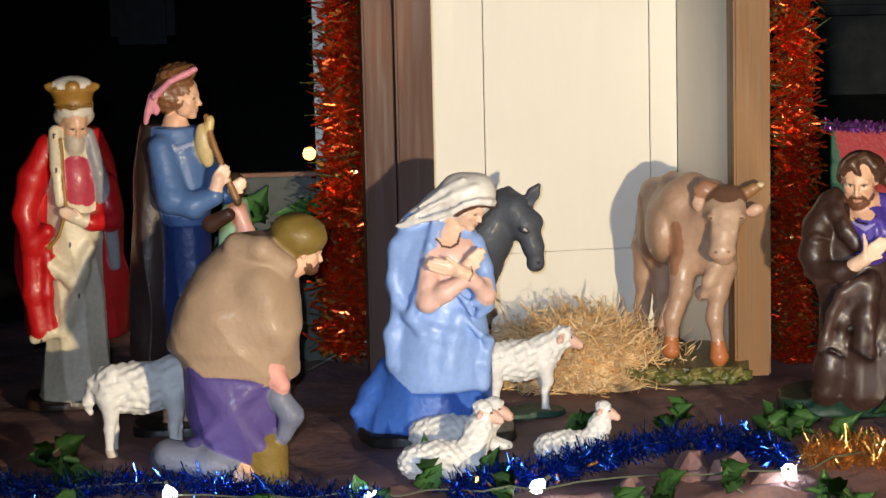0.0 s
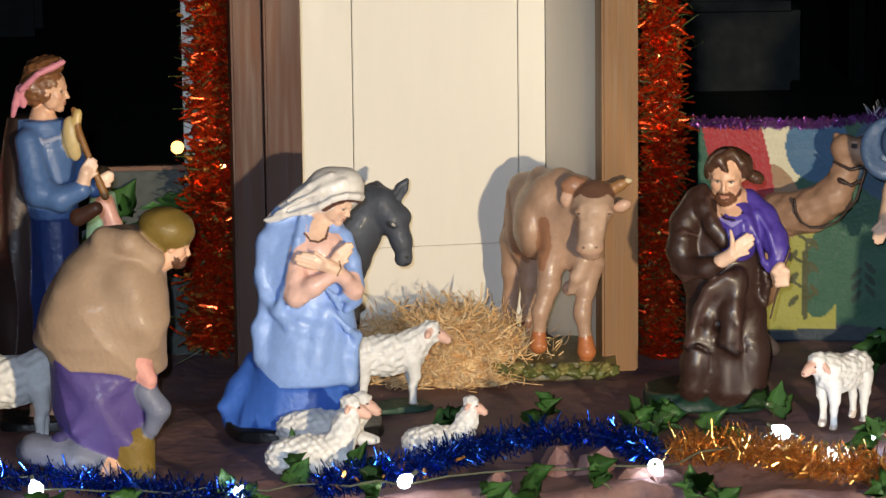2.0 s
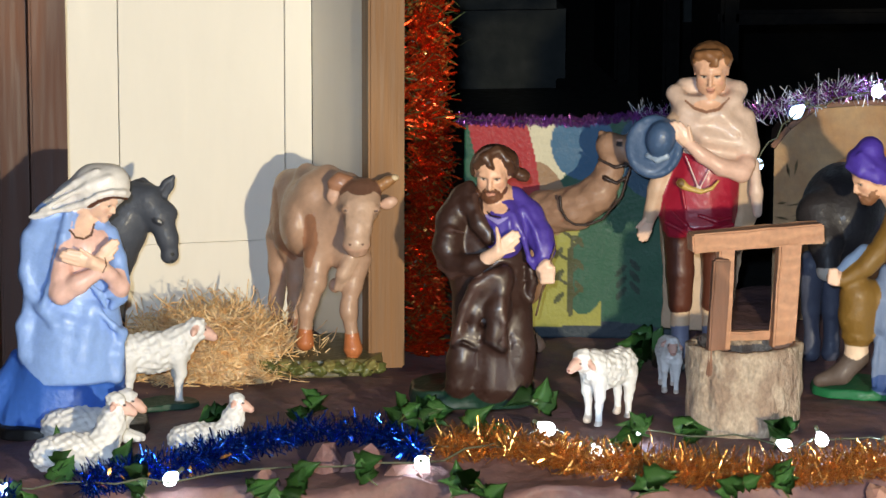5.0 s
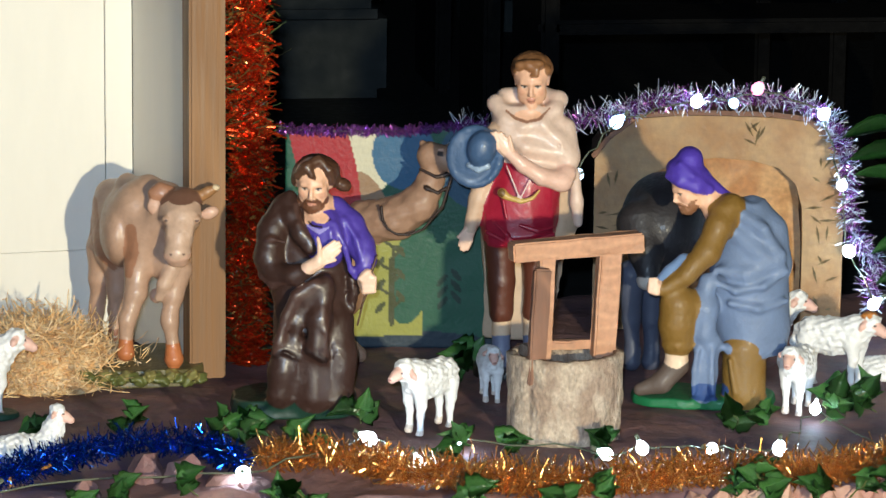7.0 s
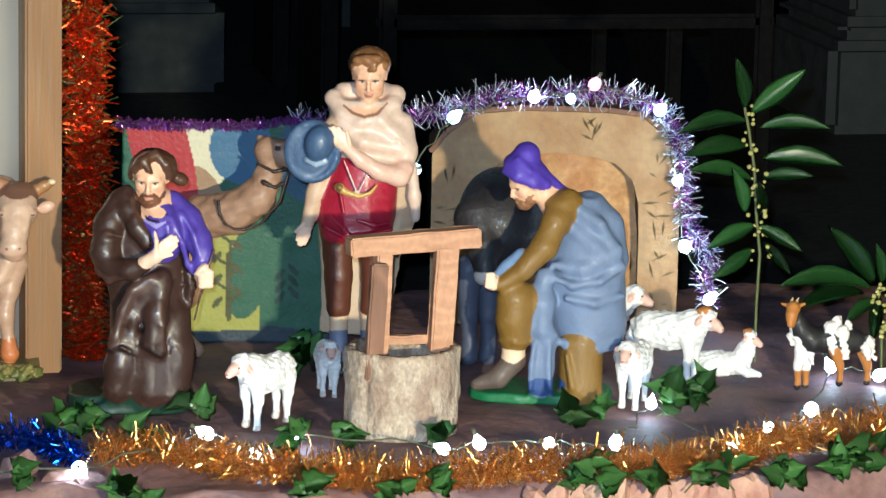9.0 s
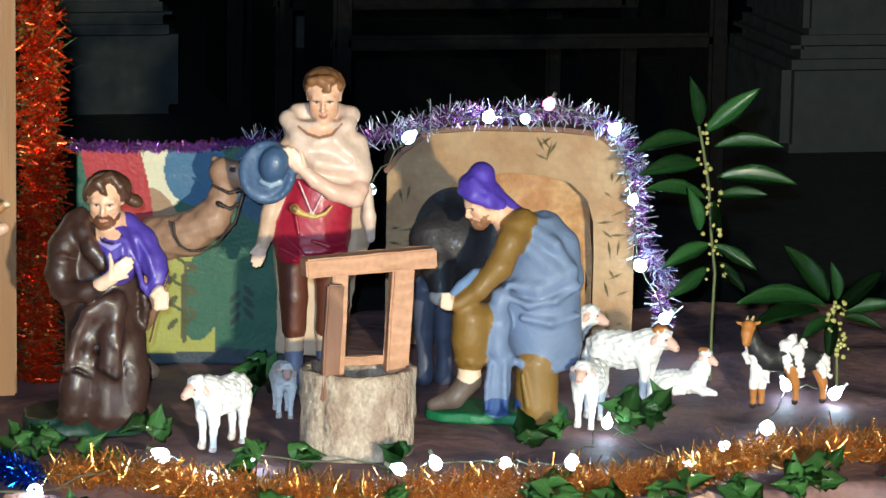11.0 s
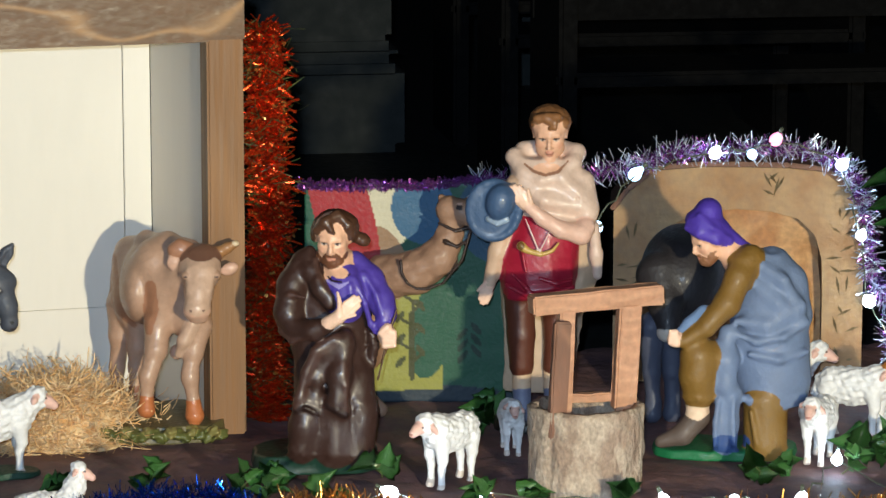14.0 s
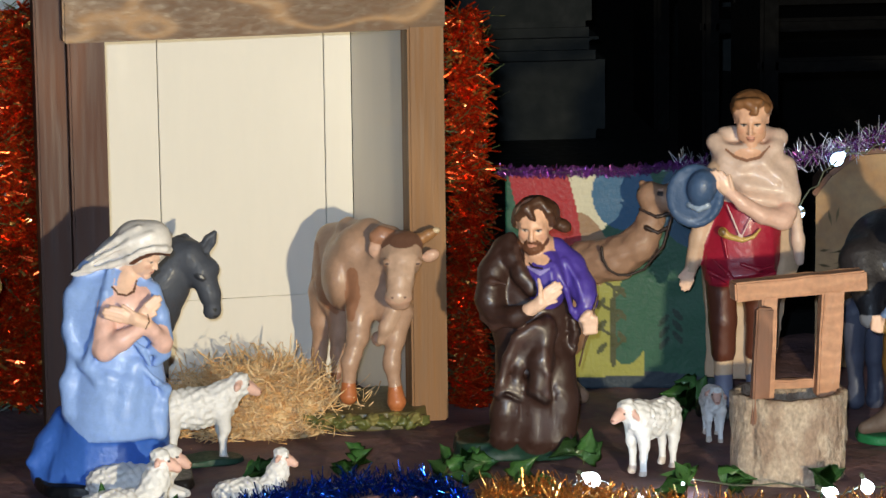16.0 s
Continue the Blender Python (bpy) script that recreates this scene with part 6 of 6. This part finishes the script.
def leaf_mesh(name, outline, cup, mat, across=6):
    """A leaf along +x, one long, from its half outline (x, half width), with a folded midrib and a curled blade."""
    bm = bmesh.new()
    rows = []
    for x, w in outline:
        rows.append([bm.verts.new((x, w * v, cup * (abs(v) ** 1.3 * w * 1.6 - 0.9 * x * x * 0.5))) for v in np.linspace(-1, 1, across + 1)])
    for a, b in zip(rows, rows[1:]):
        for k in range(across):
            bm.faces.new((a[k], b[k], b[k + 1], a[k + 1]))
    bmesh.ops.solidify(bm, geom=list(bm.faces), thickness=0.008)
    me = bpy.data.meshes.new(name)
    bm.to_mesh(me)
    bm.free()
    me.materials.append(mat)
    me.polygons.foreach_set("use_smooth", [True] * len(me.polygons))
    return me


IVY = [leaf_mesh("ivy_leaf", [(0, 0.03), (0.04, 0.30), (0.16, 0.50), (0.30, 0.36), (0.44, 0.44), (0.56, 0.40), (0.70, 0.20), (0.88, 0.08), (1, 0.01)], c, IVYM) for c in (0.5, 0.25, 0.8)]
LONG = leaf_mesh("laurel_leaf", [(0, 0.02), (0.08, 0.06), (0.22, 0.11), (0.42, 0.155), (0.6, 0.15), (0.78, 0.105), (0.92, 0.045), (1, 0.005)], 0.45, LAUREL)


def leaf(me, name, parent, base, tip, roll, label=""):
    d = Vector(tip) - Vector(base)
    x = d.normalized()
    up = Vector((0, -0.75, 0.66))
    y = up.cross(x).normalized()
    m = Matrix((x, y, x.cross(y))).transposed().to_4x4() @ Matrix.Rotation(radians(roll), 4, "X")
    ob = new(name, me)
    ob.parent = parent
    ob.matrix_local = Matrix.Translation(base) @ m @ Matrix.Scale(d.length, 4)
    if label:
        ob["label"] = label


def ivy_sprig(p, size, count, seed, label="dark green ivy sprig lying among the tinsel"):
    rnd = random.Random(seed)
    g = empty("ivy_sprig", Matrix.Translation(p), label, "ivy", "ivy sprigs")
    h = [(0, 0, 0)]
    for k in range(count):
        a = rnd.uniform(0, math.tau)
        h.append((h[-1][0] + 0.012 * math.cos(a), h[-1][1] + 0.006 * math.sin(a), h[-1][2] + rnd.uniform(0.004, 0.013)))
    part("stem", tube(h, 0.0014, 5), STEM, g)
    for k in range(count):
        b = Vector(h[k + 1])
        a = rnd.uniform(-0.3, math.pi + 0.3)
        t = b + Vector((math.cos(a), -0.35 * rnd.random(), 0.25 + 0.75 * math.sin(a) * rnd.random())).normalized() * size * rnd.uniform(0.7, 1.2)
        t.z = max(t.z, 0.004)
        leaf(rnd.choice(IVY), "leaf", g, b, t, rnd.uniform(-40, 40))


for i, p in enumerate(IVY0 + IVY9):
    ivy_sprig(p, 0.042, 4 if i % 3 else 5, 100 + i)
rnd = random.Random(9)
for i in range(20):
    x = -0.85 + 2.95 * (i + rnd.random()) / 20
    ivy_sprig((x, 5.40 + rnd.uniform(-0.04, 0.05), TOP - 0.01), rnd.uniform(0.03, 0.045), 4, 300 + i)


for i, (x, z) in enumerate(((-0.36, 0.40), (-0.30, 0.36), (-0.40, 0.34), (-0.27, 0.42))):
    ivy_sprig((x, 6.488, z), 0.06, 4, 700 + i, "green ivy sprig pinned to the dark board")


def laurel(stem, leaves, label, seed):
    rnd = random.Random(seed)
    g = empty("laurel_branch", Matrix.Identity(4), label, "laurel", "laurel branches")
    part("stem", tube(stem, 0.003, 6), STEM, g)
    for k, q in enumerate(leaves):
        leaf(LONG, "leaf", g, q[:3], q[3:], rnd.uniform(-25, 25))
    for k in range(44):
        p = along(stem, 0.40 + 0.60 * rnd.random())[0] + Vector((rnd.uniform(-0.018, 0.018), rnd.uniform(-0.02, 0.0), rnd.uniform(-0.01, 0.012)))
        bm = bmesh.new()
        bmesh.ops.create_icosphere(bm, subdivisions=1, radius=rnd.uniform(0.003, 0.006))
        bmesh.ops.translate(bm, vec=p, verts=bm.verts)
        part("bud", bm, BUD, g, "", True)


laurel(LSTEM, LLEAF, "tall green laurel branch with small pale buds", 1)
laurel(LSTEM2, LLEAF2, "low green laurel branch beside the goat", 2)

# ---- stones on the front edge ----
def stone(p, size, seed, mat, label):
    rnd = random.Random(seed)
    bm = bmesh.new()
    bmesh.ops.create_icosphere(bm, subdivisions=2, radius=1)
    o = Vector((seed * 3.1, seed * 1.7, 0))
    for v in bm.verts:
        v.co *= 1 + 0.35 * noise.noise(v.co * 1.3 + o) + 0.18 * noise.noise(v.co * 3.5 + o)
    bmesh.ops.transform(bm, matrix=pose(*p, rnd.uniform(-20, 20), rnd.uniform(-20, 20), rnd.uniform(0, 360)) @ Matrix.Diagonal((*size, 1)), verts=bm.verts)
    tagged(part("rock", bm, mat), label, "rock", "front rocks")


PINKROCK = material("pink_rock_paper", lin(150, 112, 104), 0.75, 0, 0.35, 18, 0.006, 60, second=lin(116, 84, 82))
for i, (x, y) in enumerate(((0.405, 5.62), (0.46, 5.60), (0.53, 5.54), (0.58, 5.50), (0.30, 5.50))):
    stone((x, y, TOP - 0.01), (0.035, 0.03, 0.045 if i < 2 else 0.03), i + 1, PINKROCK, "crumpled pinkish paper rock at the platform edge")
for i in range(12):
    stone((1.30 + 0.035 * i, 5.40 + 0.01 * (i % 3), TOP - 0.035), (0.03, 0.02, 0.04), i + 20, ROCK, "pale beige rock below the copper tinsel")

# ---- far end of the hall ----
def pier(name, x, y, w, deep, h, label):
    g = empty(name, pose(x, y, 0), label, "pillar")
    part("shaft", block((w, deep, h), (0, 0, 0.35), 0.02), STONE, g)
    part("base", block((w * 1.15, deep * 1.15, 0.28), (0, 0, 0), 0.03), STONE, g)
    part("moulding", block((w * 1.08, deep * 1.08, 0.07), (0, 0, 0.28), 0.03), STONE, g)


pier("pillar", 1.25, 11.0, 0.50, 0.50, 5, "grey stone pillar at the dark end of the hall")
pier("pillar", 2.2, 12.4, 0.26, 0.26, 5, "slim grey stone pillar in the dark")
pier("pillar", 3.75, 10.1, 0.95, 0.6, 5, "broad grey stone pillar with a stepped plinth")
pier("pillar", -1.05, 12.4, 0.2, 0.2, 5, "slim grey stone pillar in the dark")


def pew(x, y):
    g = empty("pew", pose(x, y, 0), "wooden church bench with deep shade put into its colour", "bench", "benches")
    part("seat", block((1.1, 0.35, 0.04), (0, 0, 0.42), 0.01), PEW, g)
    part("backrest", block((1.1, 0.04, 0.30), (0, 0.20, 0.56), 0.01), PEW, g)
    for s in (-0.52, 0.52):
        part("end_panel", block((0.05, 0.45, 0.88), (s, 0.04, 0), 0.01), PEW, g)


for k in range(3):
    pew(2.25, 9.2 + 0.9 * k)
